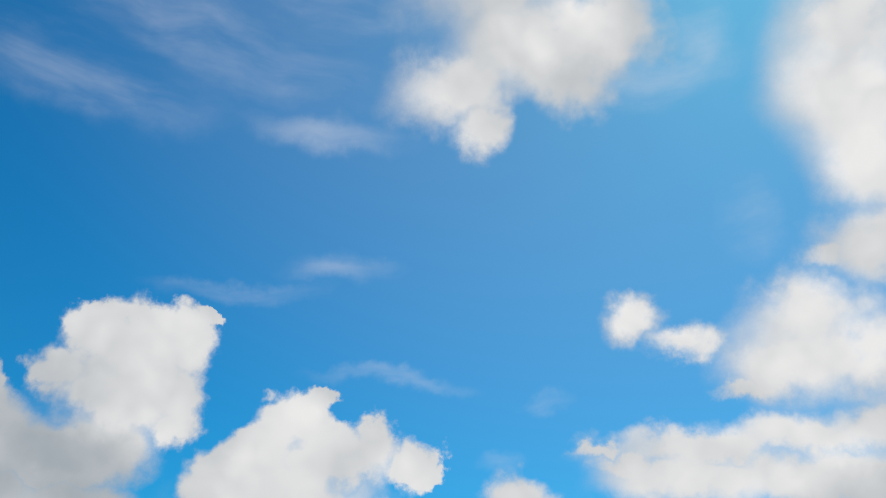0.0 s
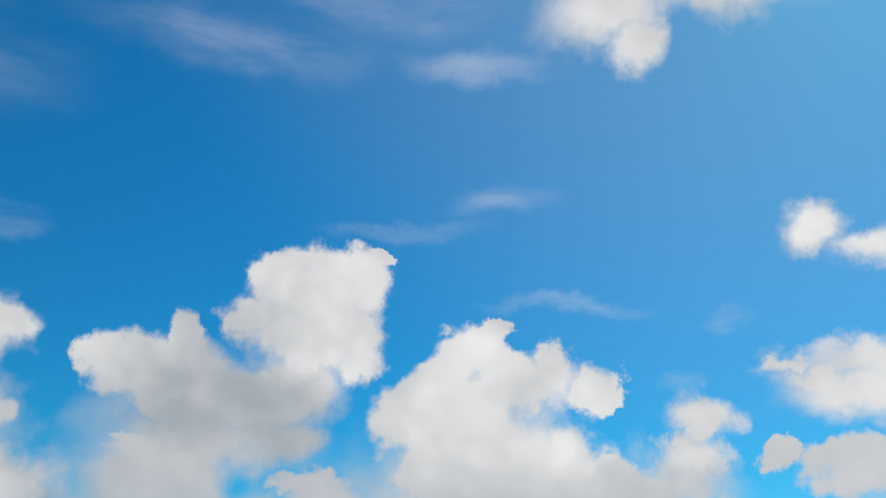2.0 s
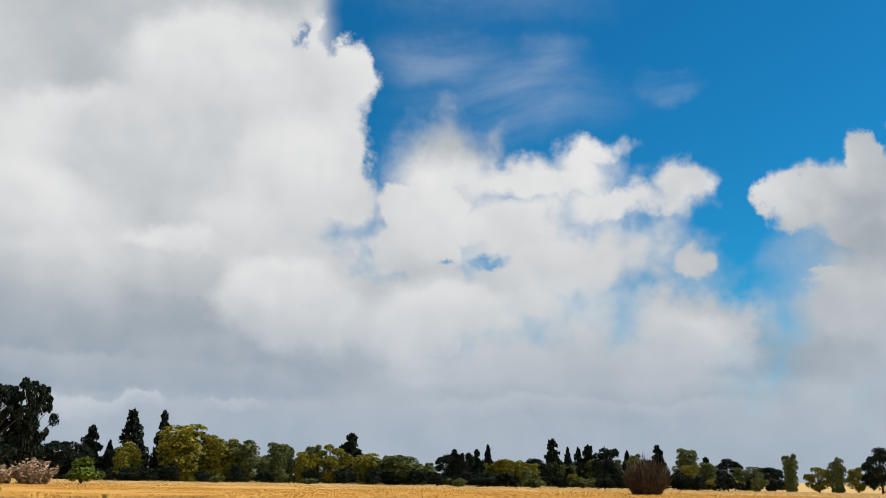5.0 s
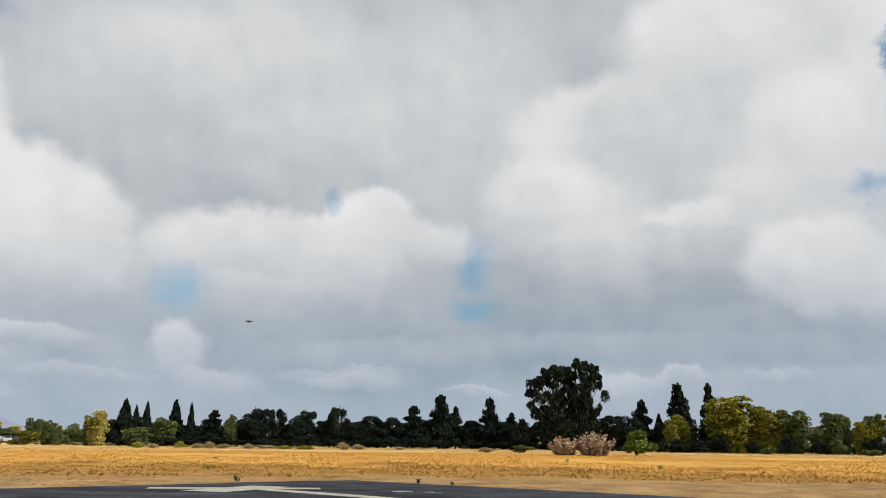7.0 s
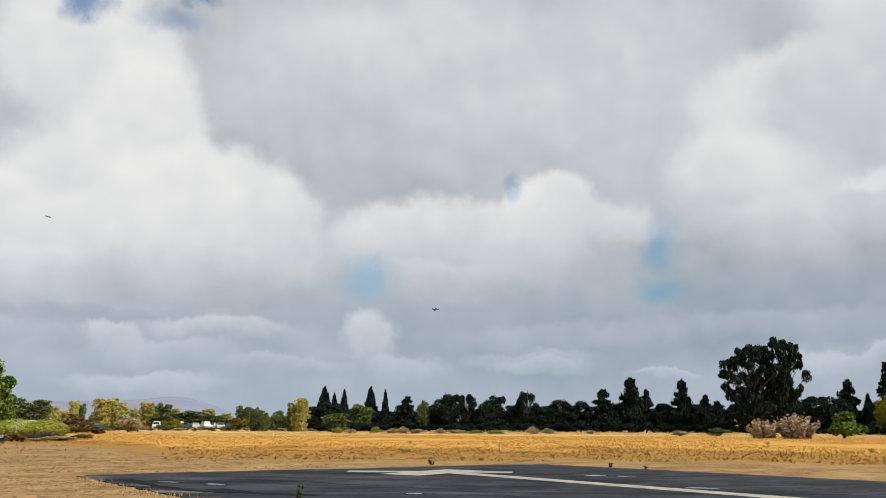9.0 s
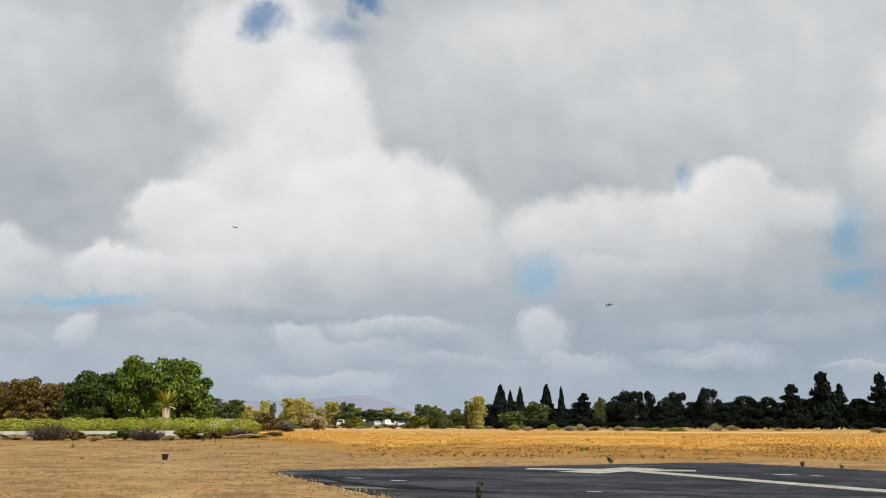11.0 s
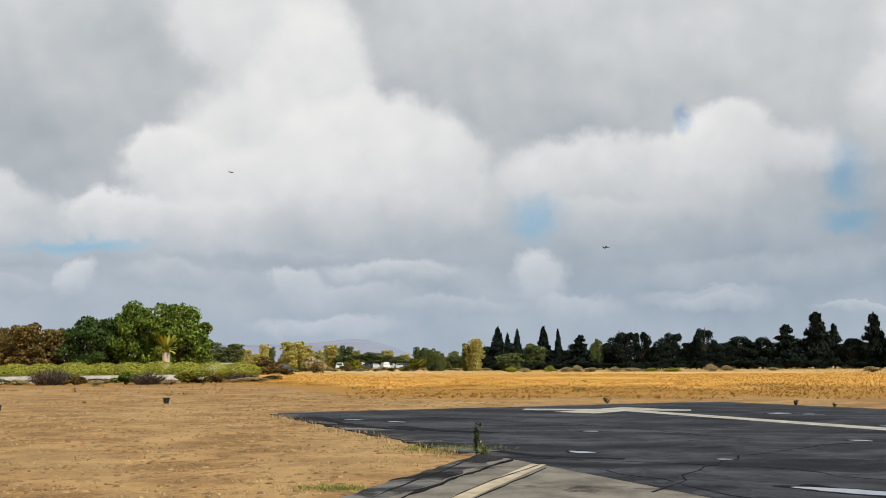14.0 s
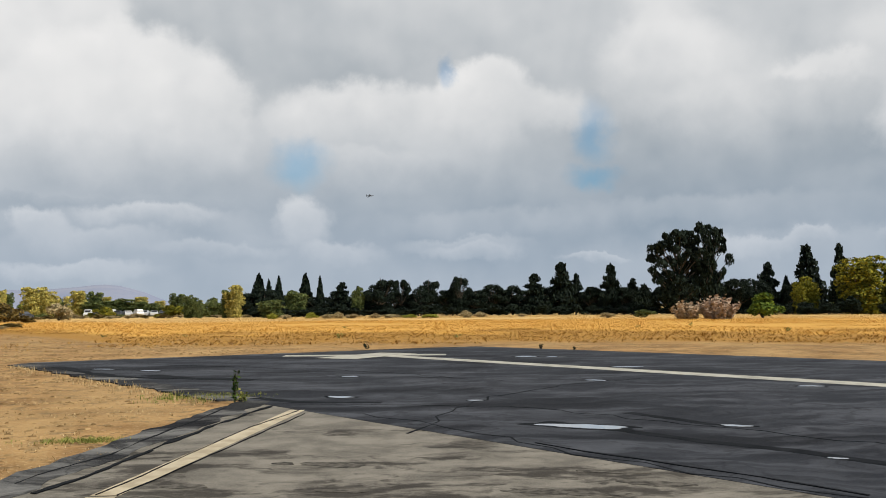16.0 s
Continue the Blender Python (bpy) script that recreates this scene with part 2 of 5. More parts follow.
def make_sky():
    world = bpy.data.worlds.new("sky")
    scene.world = world
    world.use_nodes = True
    n = Nodes(world.node_tree)
    way = n.add("ShaderNodeTexCoord").outputs["Generated"]
    sep = n.add("ShaderNodeSeparateXYZ")
    n.put(sep.inputs[0], way)
    x, y, z = sep.outputs
    az = n.math("MULTIPLY", n.math("ARCTAN2", n.math("MULTIPLY", x, -1.0), y), 57.2958)
    el = n.math("MULTIPLY", n.math("ARCSINE", z), 57.2958)
    com = n.add("ShaderNodeCombineXYZ")
    n.put(com.inputs[0], az), n.put(com.inputs[1], el)
    flat = com.outputs[0]
    # billows: the forms are pushed about by noise at three sizes
    big = n.vec("SUBTRACT", n.noise(way, 7.0, 2.0, 0.5, 1), (0.5, 0.5, 0.5))
    fine = n.vec("SUBTRACT", n.noise(way, 26.0, 6.0, 0.6, 1), (0.5, 0.5, 0.5))
    tiny = n.vec("SUBTRACT", n.noise(way, 70.0, 4.0, 0.6, 1), (0.5, 0.5, 0.5))
    wob = n.vec("ADD", n.vec("ADD", n.vec("MULTIPLY", big, (2.6, 2.2, 0.0)), n.vec("MULTIPLY", fine, (3.4, 3.0, 0.0))), n.vec("MULTIPLY", tiny, (0.8, 0.7, 0.0)))
    edge = n.vec("ADD", flat, wob)
    soft_at = n.vec("ADD", flat, n.vec("ADD", n.vec("MULTIPLY", big, (4.0, 3.2, 0.0)), n.vec("MULTIPLY", fine, (2.6, 2.2, 0.0))))
    lobed = n.vec("ADD", flat, n.vec("ADD", n.vec("MULTIPLY", big, (3.4, 2.6, 0.0)), n.vec("MULTIPLY", fine, (2.6, 2.2, 0.0))))
    streak = n.noise(n.vec("MULTIPLY", n.vec("ADD", flat, n.vec("MULTIPLY", big, (8.0, 3.5, 0.0))), (0.05, 0.24, 0.0)), 1.0, 5.0, 0.58)
    grain = n.noise(way, 13.0, 3.5, 0.5)
    puff = n.noise(way, 5.5, 4.0, 0.5)
    # billows catch the light on the side turned to the sun
    toward = polar(SUN_AZ, math.cos(radians(SUN_EL)), math.sin(radians(SUN_EL))) * 0.022
    billow = n.noise(way, 9.0, 3.5, 0.5)
    relief = n.math("SUBTRACT", billow, n.noise(n.vec("ADD", way, tuple(toward)), 9.0, 3.5, 0.5))
    # rounded heads, like the surface of a cauliflower
    bent = n.vec("ADD", way, n.vec("SCALE", n.vec("SUBTRACT", n.noise(way, 9.0, 3.0, 0.5, 1), (0.5, 0.5, 0.5)), scale=0.11))
    heads = []
    for size in (11.0, 27.0):
        v = n.add("ShaderNodeTexVoronoi")
        v.feature = "SMOOTH_F1"
        n.put(v.inputs["Vector"], bent)
        v.inputs["Scale"].default_value, v.inputs["Smoothness"].default_value = size, 0.35
        heads.append(n.math("SUBTRACT", 0.42, v.outputs["Distance"]))
    head = n.math("MULTIPLY_ADD", heads[1], 0.5, heads[0])
    facing = n.vec("DOT_PRODUCT", way, tuple(toward.normalized()))

    # cumulus on the blue side
    crisp = forms(n, edge, TOWER + SECOND + COVER, 0.3)
    crisp = n.ramp(n.math("MULTIPLY_ADD", head, 0.35, crisp), 0.0, n.ramp(grain, 0.35, 0.65, 0.22, 0.55))
    ragged = forms(n, edge, BANK + UPPER + LOW + SUNWARD + STREAKS, 0.25)
    ragged = n.ramp(n.math("MULTIPLY_ADD", n.math("SUBTRACT", grain, 0.5), 1.9, ragged), -0.5, 0.6)
    # the closed deck, from one bearing onwards, and the unseen quarters
    deck_edge = n.math("MULTIPLY_ADD", n.math("SUBTRACT", puff, 0.5), 7.0, az)
    deck = n.ramp(deck_edge, -38.0, -35.0)
    back = n.math("MULTIPLY", n.ramp(az, -128.0, -140.0), n.ramp(puff, 0.45, 0.6))
    cloud = n.math("MAXIMUM", n.math("MAXIMUM", crisp, ragged), n.math("MAXIMUM", deck, back))
    hole = n.ramp(forms(n, edge, HOLES, 0.1), 0.0, 0.9, 0.0, 0.72)
    gap = n.ramp(forms(n, lobed, GAPS, 0.15), -0.7, 0.9, 0.0, 0.42)
    cloud = n.math("MULTIPLY", cloud, n.math("SUBTRACT", 1.0, n.math("MAXIMUM", hole, gap)))
    wisp = n.math("MULTIPLY", n.ramp(forms(n, soft_at, WISP, 0.3), -0.6, 0.9), n.ramp(streak, 0.30, 0.78))
    veil = n.math("ADD", n.math("MULTIPLY", wisp, 0.34), n.ramp(facing, 0.70, 1.0, 0.0, 0.12), clamp=True)

    # light and shade of the clouds on the blue side
    heap = n.math("MULTIPLY_ADD", n.math("SUBTRACT", grain, 0.5), 0.35, forms(n, soft_at, LIGHT3, 0.2))
    light = n.ramp(heap, -0.42, 0.5)
    dark = n.ramp(n.math("MULTIPLY_ADD", n.math("SUBTRACT", grain, 0.5), 0.3, forms(n, soft_at, DARK2, 0.3)), -0.4, 0.7)
    tone = n.math("MULTIPLY_ADD", light, 0.30, 0.50)
    tone = n.math("SUBTRACT", tone, n.math("MULTIPLY", dark, 0.21))
    tone = n.math("MULTIPLY_ADD", head, n.math("MULTIPLY_ADD", light, 0.34, 0.06), tone)
    # the deck: body before body, each bright on top and grey below
    for rows, inner in ((MASSES, 0.35), (BANK_LIGHT, 0.4), (HEAPS, 0.62), (HEAPS_RIGHT, 0.58), (SHADES, 0.3), (RAGS, 0.5)):
        tone = bodies(n, lobed, tone, rows, inner)
    tone = n.math("MULTIPLY_ADD", n.math("SUBTRACT", grain, 0.5), 0.09, tone)
    tone = n.math("MULTIPLY_ADD", relief, 0.5, tone)
    tone = n.math("ADD", tone, n.ramp(facing, 0.45, 0.95, 0.0, 0.12), clamp=True)
    lit = n.mix(tone, (1.80, 2.42, 2.98), (8.3, 8.25, 8.2))
    # thin haze low down
    low = n.math("MULTIPLY", n.ramp(el, 13.0, 0.5), 0.48)
    lit = n.mix(low, lit, (2.7, 3.75, 5.15))

    sky = n.add("ShaderNodeTexSky")
    sky.sky_type, sky.sun_disc = "NISHITA", False
    sky.sun_elevation, sky.sun_rotation = radians(SUN_EL), radians(-SUN_AZ)
    sky.air_density, sky.dust_density, sky.ozone_density = 1.0, 0.25, 2.5
    blue = n.add("ShaderNodeHueSaturation")
    blue.inputs["Saturation"].default_value, blue.inputs["Value"].default_value = 1.22, 0.89
    n.put(blue.inputs["Color"], sky.outputs[0])
    deep = n.add("ShaderNodeCombineXYZ")
    n.put(deep.inputs[0], n.ramp(el, 0.0, 11.0, 0.8, 0.13)), n.put(deep.inputs[1], 0.93), n.put(deep.inputs[2], 1.10)
    tint = n.vec("MULTIPLY", blue.outputs[0], deep.outputs[0])
    colour = n.mix(veil, tint, (7.0, 7.3, 7.8))
    colour = n.mix(cloud, colour, lit)
    out = n.add("ShaderNodeBackground")
    n.put(out.inputs["Color"], colour)
    out.inputs["Strength"].default_value = 0.1
    n.put(n.add("ShaderNodeOutputWorld").inputs[0], out.outputs[0])


make_sky()


# ---- materials ----
def material(name, build, rough=0.8, metal=0.0, bump=0.0, bump_scale=30.0, spec=0.3):
    m = bpy.data.materials.new(name)
    m.use_nodes = True
    n = Nodes(m.node_tree)
    p = n.add("ShaderNodeBsdfPrincipled")
    p.inputs["Metallic"].default_value, p.inputs["Specular IOR Level"].default_value = metal, spec
    at = n.add("ShaderNodeTexCoord").outputs["Object"]
    if bump:
        b = n.add("ShaderNodeBump")
        b.inputs["Strength"].default_value, b.inputs["Distance"].default_value = 1.0, bump
        n.put(b.inputs["Height"], n.noise(at, bump_scale, 5.0, 0.6))
        n.put(p.inputs["Normal"], b.outputs[0])
    n.put(p.inputs["Roughness"], rough)
    colour = build(n, at)
    if isinstance(colour, tuple) and len(colour) == 2:
        colour, r = colour
        n.put(p.inputs["Roughness"], r)
    n.put(p.inputs["Base Color"], colour)
    n.put(n.add("ShaderNodeOutputMaterial").inputs[0], p.outputs[0])
    return m


def speckled(a, b, scale=8.0, detail=5.0):
    return lambda n, at: n.mix(n.ramp(n.noise(at, scale, detail, 0.6), 0.3, 0.7), a, b)


def leafy(a, b, c):
    """Leaves that differ one from the next, shade and highlights painted into their tones, and trees that differ too.
    """
    def build(n, at):
        each = n.add("ShaderNodeNewGeometry").outputs["Random Per Island"]
        tree = n.add("ShaderNodeObjectInfo").outputs["Random"]
        # skewed dark: most leaves carry painted shade, a few a bright highlight
        return n.mix(n.math("MULTIPLY", tree, 0.45), n.mix(n.math("POWER", each, 1.7), a, b), c)
    return build


def leaf_material(name, a, b, c):
    m = material(name, leafy(a, b, c), rough=0.75, spec=0.12)
    return m


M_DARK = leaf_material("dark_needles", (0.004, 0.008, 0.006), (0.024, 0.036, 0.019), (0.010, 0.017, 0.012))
# wide ranges of green and yellow paint shaded and sunlit leaves
M_OLIVE = leaf_material("grey_green_leaves", (0.034, 0.052, 0.017), (0.220, 0.240, 0.075), (0.090, 0.115, 0.036))
M_YELLOW = leaf_material("yellowing_leaves", (0.055, 0.068, 0.010), (0.390, 0.330, 0.030), (0.140, 0.140, 0.016))
# straw yellow, raised to paint sunlight into the front-lit left trees
M_SUNLIT = leaf_material("sunlit_pale_yellow_leaves", (0.180, 0.165, 0.040), (0.700, 0.580, 0.160), (0.480, 0.410, 0.100))
M_GREEN = leaf_material("green_leaves", (0.014, 0.034, 0.006), (0.260, 0.340, 0.040), (0.060, 0.105, 0.014))
# deep green of a weed; on the leftmost big tree it paints shade
M_SHADE_WEED = leaf_material("deep_green_shade_and_weed", (0.010, 0.026, 0.007), (0.085, 0.130, 0.024), (0.034, 0.062, 0.014))
M_BROWN = leaf_material("browned_leaves", (0.045, 0.034, 0.015), (0.270, 0.180, 0.045), (0.120, 0.090, 0.025))
M_HEDGE = leaf_material("hedge_leaves", (0.190, 0.200, 0.022), (0.380, 0.360, 0.055), (0.270, 0.270, 0.036))
M_TAN = leaf_material("straw_coloured_leaves", (0.20, 0.15, 0.07), (0.62, 0.50, 0.28), (0.40, 0.32, 0.16))
M_PINK = leaf_material("dry_pinkish_twigs", (0.27, 0.185, 0.135), (0.50, 0.38, 0.28), (0.44, 0.34, 0.20))
M_TWIG = leaf_material("dark_dry_twigs", (0.050, 0.036, 0.028), (0.110, 0.080, 0.060), (0.080, 0.060, 0.040))
M_BARK = material("bark", speckled((0.05, 0.04, 0.03), (0.13, 0.10, 0.075), 3.0), rough=0.9, bump=0.03, bump_scale=6.0)
def belts(n, at):
    """How far out a place of the field lies, with wavering limits, and streaks that lie across the view."""
    sep = n.add("ShaderNodeSeparateXYZ")
    n.put(sep.inputs[0], at)
    out = n.vec("LENGTH", at)
    com = n.add("ShaderNodeCombineXYZ")
    n.put(com.inputs[0], n.math("MULTIPLY", n.math("ARCTAN2", sep.outputs[0], sep.outputs[1]), 9.0)), n.put(com.inputs[1], n.math("MULTIPLY", out, 0.10))
    streak = n.noise(com.outputs[0], 1.0, 5.0, 0.6)
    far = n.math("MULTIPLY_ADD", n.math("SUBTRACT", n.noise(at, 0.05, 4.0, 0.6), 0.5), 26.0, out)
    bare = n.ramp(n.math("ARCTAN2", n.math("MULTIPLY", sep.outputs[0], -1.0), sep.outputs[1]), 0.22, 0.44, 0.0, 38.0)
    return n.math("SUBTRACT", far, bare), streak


def field_grass(n, at):
    """Brown-gold stems near by, gold further out and pale straw at the far edge, in drifts."""
    each = n.add("ShaderNodeNewGeometry").outputs["Random Per Island"]
    far, streak = belts(n, at)
    brown = n.mix(each, (0.27, 0.142, 0.031), (0.39, 0.218, 0.052))
    gold = n.mix(each, (0.47, 0.256, 0.054), (0.61, 0.350, 0.086))
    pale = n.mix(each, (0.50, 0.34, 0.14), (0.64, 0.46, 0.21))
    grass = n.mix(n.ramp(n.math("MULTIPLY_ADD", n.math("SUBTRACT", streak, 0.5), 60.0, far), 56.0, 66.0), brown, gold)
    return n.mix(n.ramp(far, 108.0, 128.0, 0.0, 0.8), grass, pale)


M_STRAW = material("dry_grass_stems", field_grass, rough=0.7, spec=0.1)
M_WEED = leaf_material("weed_leaves", (0.08, 0.10, 0.02), (0.34, 0.31, 0.08), (0.17, 0.18, 0.04))


def soil(n, at):
    """Trodden straw-strewn earth near by, gold grass further out, with browner belts and wheel tracks."""
    far, streak = belts(n, at)
    earth = n.mix(n.ramp(n.noise(at, 0.55, 6.0, 0.65), 0.34, 0.66), (0.182, 0.098, 0.036), (0.365, 0.217, 0.086))
    straw = n.noise(at, 2.6, 7.0, 0.72)
    earth = n.mix(n.ramp(straw, 0.52, 0.60, 0.0, 0.75), earth, (0.085, 0.055, 0.026))
    earth = n.mix(n.ramp(n.noise(at, 19.0, 4.0, 0.6), 0.52, 0.68, 0.0, 0.5), earth, (0.50, 0.37, 0.20))
    earth = n.mix(n.ramp(streak, 0.45, 0.62, 0.0, 0.35), earth, (0.40, 0.27, 0.12))
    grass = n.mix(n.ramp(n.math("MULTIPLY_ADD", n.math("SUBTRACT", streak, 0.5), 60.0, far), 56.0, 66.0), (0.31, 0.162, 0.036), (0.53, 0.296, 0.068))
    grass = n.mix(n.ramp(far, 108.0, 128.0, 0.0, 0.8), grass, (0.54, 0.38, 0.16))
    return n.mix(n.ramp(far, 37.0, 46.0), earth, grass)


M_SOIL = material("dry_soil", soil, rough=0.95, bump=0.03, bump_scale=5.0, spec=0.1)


def tarmac(dark, light, stain):
    def build(n, at):
        # scuffs lie across the runway, cracks wander over it
        push = n.vec("MULTIPLY", n.vec("SUBTRACT", n.noise(at, 0.5, 4.0, 0.6, 1), (0.5, 0.5, 0.5)), (2.6, 2.6, 0.0))
        laid = n.vec("MULTIPLY", n.vec("ADD", at, push), (0.22, 0.75, 1.0))
        wear = n.noise(laid, 1.5, 7.0, 0.68)
        base = n.mix(n.ramp(wear, 0.40, 0.66), dark, light)
        grit = n.noise(at, 45.0, 3.0, 0.7)
        base = n.mix(n.ramp(grit, 0.45, 0.75, 0.0, 0.4), base, light)
        base = n.mix(n.ramp(n.noise(laid, 0.7, 5.0, 0.6), 0.52, 0.64, 0.0, 0.85), base, stain)
        for size, thin in ((0.28, 0.010), (0.75, 0.012)):
            line = n.math("ABSOLUTE", n.math("SUBTRACT", n.noise(n.vec("ADD", at, push), size, 3.0, 0.55), 0.5))
            base = n.mix(n.ramp(line, thin * 0.3, thin, 0.4, 0.0), base, stain)
        return base, n.ramp(wear, 0.3, 0.7, 0.8, 0.95)
    return build


def worn_apron(n, at):
    """Bleached asphalt, with dark streaked stains where it has stayed damp."""
    warp = n.vec("ADD", at, n.vec("MULTIPLY", n.vec("SUBTRACT", n.noise(at, 0.9, 4.0, 0.6, 1), (0.5, 0.5, 0.5)), (1.6, 0.9, 0.0)))
    streak = n.noise(n.vec("MULTIPLY", warp, (0.6, 1.3, 1.0)), 1.0, 8.0, 0.70)
    base = n.mix(n.ramp(n.noise(at, 1.4, 6.0, 0.65), 0.33, 0.68), (0.105, 0.095, 0.079), (0.205, 0.185, 0.152))
    base = n.mix(n.ramp(n.noise(at, 55.0, 3.0, 0.7), 0.4, 0.75, 0.0, 0.4), base, (0.28, 0.26, 0.22))
    sep = n.add("ShaderNodeSeparateXYZ")
    n.put(sep.inputs[0], at)
    nearer = n.ramp(sep.outputs[1], 12.0, 7.5, 0.0, 0.10)
    stain = n.ramp(n.math("ADD", streak, nearer), 0.54, 0.65, 0.0, 0.85)
    return n.mix(stain, base, (0.026, 0.022, 0.018)), n.ramp(stain, 0.0, 0.85, 0.9, 0.7)


M_RUNWAY = material("dark_asphalt", tarmac((0.0145, 0.0158, 0.019), (0.064, 0.067, 0.075), (0.007, 0.0075, 0.009)), bump=0.006, bump_scale=40.0, spec=0.10)
M_APRON = material("pale_worn_asphalt", worn_apron, bump=0.006, bump_scale=40.0, spec=0.04)
M_TAR = material("tar_sealer", tarmac((0.016, 0.016, 0.017), (0.16, 0.155, 0.145), (0.008, 0.008, 0.009)), bump=0.03, bump_scale=9.0, spec=0.05)
M_WHITE = material("faded_white_paint", speckled((0.25, 0.235, 0.19), (0.42, 0.395, 0.325), 2.5), rough=0.7)
M_CREAM = material("faded_cream_paint", speckled((0.29, 0.235, 0.15), (0.46, 0.385, 0.265), 3.0), rough=0.7)
# pale base colour paints part of the sky's reflection; gloss gives the rest
M_WATER = material("sky_tinted_puddle_water", speckled((0.30, 0.31, 0.33), (0.40, 0.41, 0.43), 3.0), rough=0.06, spec=0.6)
M_STAIN = material("stained_asphalt", speckled((0.028, 0.025, 0.021), (0.125, 0.113, 0.094), 11.0, 8.0), rough=0.85, spec=0.04)
M_WET = material("damp_asphalt", speckled((0.006, 0.007, 0.008), (0.014, 0.015, 0.017), 3.0), rough=0.85, spec=0.04)


# ---- mesh helpers ----
def mesh_of(name, verts, faces, mat, smooth=False):
    me = bpy.data.meshes.new(name)
    me.from_pydata([tuple(v) for v in verts], [], faces)
    me.materials.append(mat)
    if smooth:
        me.shade_smooth()
    me.update()
    return me


def part(name, bm, mat, parent=None, label="", smooth=False):
    me = bpy.data.meshes.new(name)
    bm.to_mesh(me)
    bm.free()
    me.materials.append(mat)
    if smooth:
        me.shade_smooth()
    ob = new(name, me)
    if parent is not None:
        ob.parent = parent
    return tagged(ob, label)


def sheet(name, points, z0, z1, mat, parent=None):
    """A thin slab with the outline given, from z0 up to z1."""
    bm = bmesh.new()
    top = [bm.verts.new((x, y, z1)) for x, y in points]
    low = [bm.verts.new((x, y, z0)) for x, y in points]
    bm.faces.new(top)
    for i in range(len(points)):
        j = (i + 1) % len(points)
        bm.faces.new((top[j], top[i], low[i], low[j]))
    bmesh.ops.recalc_face_normals(bm, faces=bm.faces)
    return part(name, bm, mat, parent)


def strip(a, b, width):
    a, b = Vector(a), Vector(b)
    side = Vector((-(b - a).y, (b - a).x)).normalized() * width / 2
    return [tuple(a - side), tuple(b - side), tuple(b + side), tuple(a + side)]


def ragged_line(points, width, rng, step=0.35, wander=0.06):
    """The outline of a band of uneven width along a polyline."""
    left, right = [], []
    for (ax, ay), (bx, by) in zip(points, points[1:]):
        d = Vector((bx - ax, by - ay))
        k = max(1, int(d.length / step))
        side = Vector((-d.y, d.x)).normalized()
        for i in range(k):
            p = Vector((ax, ay)) + d * (i / k)
            a, c = (noise.noise((p.x * 1.7, p.y * 1.7, h)) * 1.6 + rng.uniform(-0.25, 0.25) for h in (0.0, 9.0))
            left.append(tuple(p + side * (width / 2 + a * wander)))
            right.append(tuple(p - side * (width / 2 + c * wander)))
    return right + left[::-1]


def tube(bm, a, b, ra, rb, sides=6):
    a, b = Vector(a), Vector(b)
    q = (b - a).to_track_quat("Z", "Y")
    rings = []
    for p, r in ((a, ra), (b, rb)):
        rings.append([bm.verts.new(p + q @ Vector((r * math.cos(6.2832 * i / sides), r * math.sin(6.2832 * i / sides), 0))) for i in range(sides)])
    for i in range(sides):
        j = (i + 1) % sides
        bm.faces.new((rings[0][i], rings[0][j], rings[1][j], rings[1][i]))
    bm.faces.new(rings[1])


# ---- ground ----
def make_ground():
    bm = bmesh.new()
    rings = [0, 12, 25, 45, 80, 130, 200, 300, 500, 900, 1800, 3200, 4800]
    rows, seg = [], 72
    for r in rings[1:]:
        rows.append([bm.verts.new((r * math.sin(6.2832 * i / seg), r * math.cos(6.2832 * i / seg), 0)) for i in range(seg)])
    c = bm.verts.new((0, 0, 0))
    for i in range(seg):
        bm.faces.new((c, rows[0][(i + 1) % seg], rows[0][i]))
        for a, b in zip(rows, rows[1:]):
            bm.faces.new((a[i], a[(i + 1) % seg], b[(i + 1) % seg], b[i]))
    bmesh.ops.recalc_face_normals(bm, faces=bm.faces)
    if bm.faces[0].normal.z < 0:
        bmesh.ops.reverse_faces(bm, faces=bm.faces)
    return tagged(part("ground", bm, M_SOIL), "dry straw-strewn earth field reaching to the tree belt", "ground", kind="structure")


make_ground()
CORNER, FAR = Vector((-10.76, 28.6)), Vector((4.0, 37.4))          # the end of the runway
NEAR_WAY, FAR_WAY = Vector((0.565, -0.825)), Vector((0.629, -0.777))
JOIN = (-2.1, 15.95)
rng = random.Random(4)


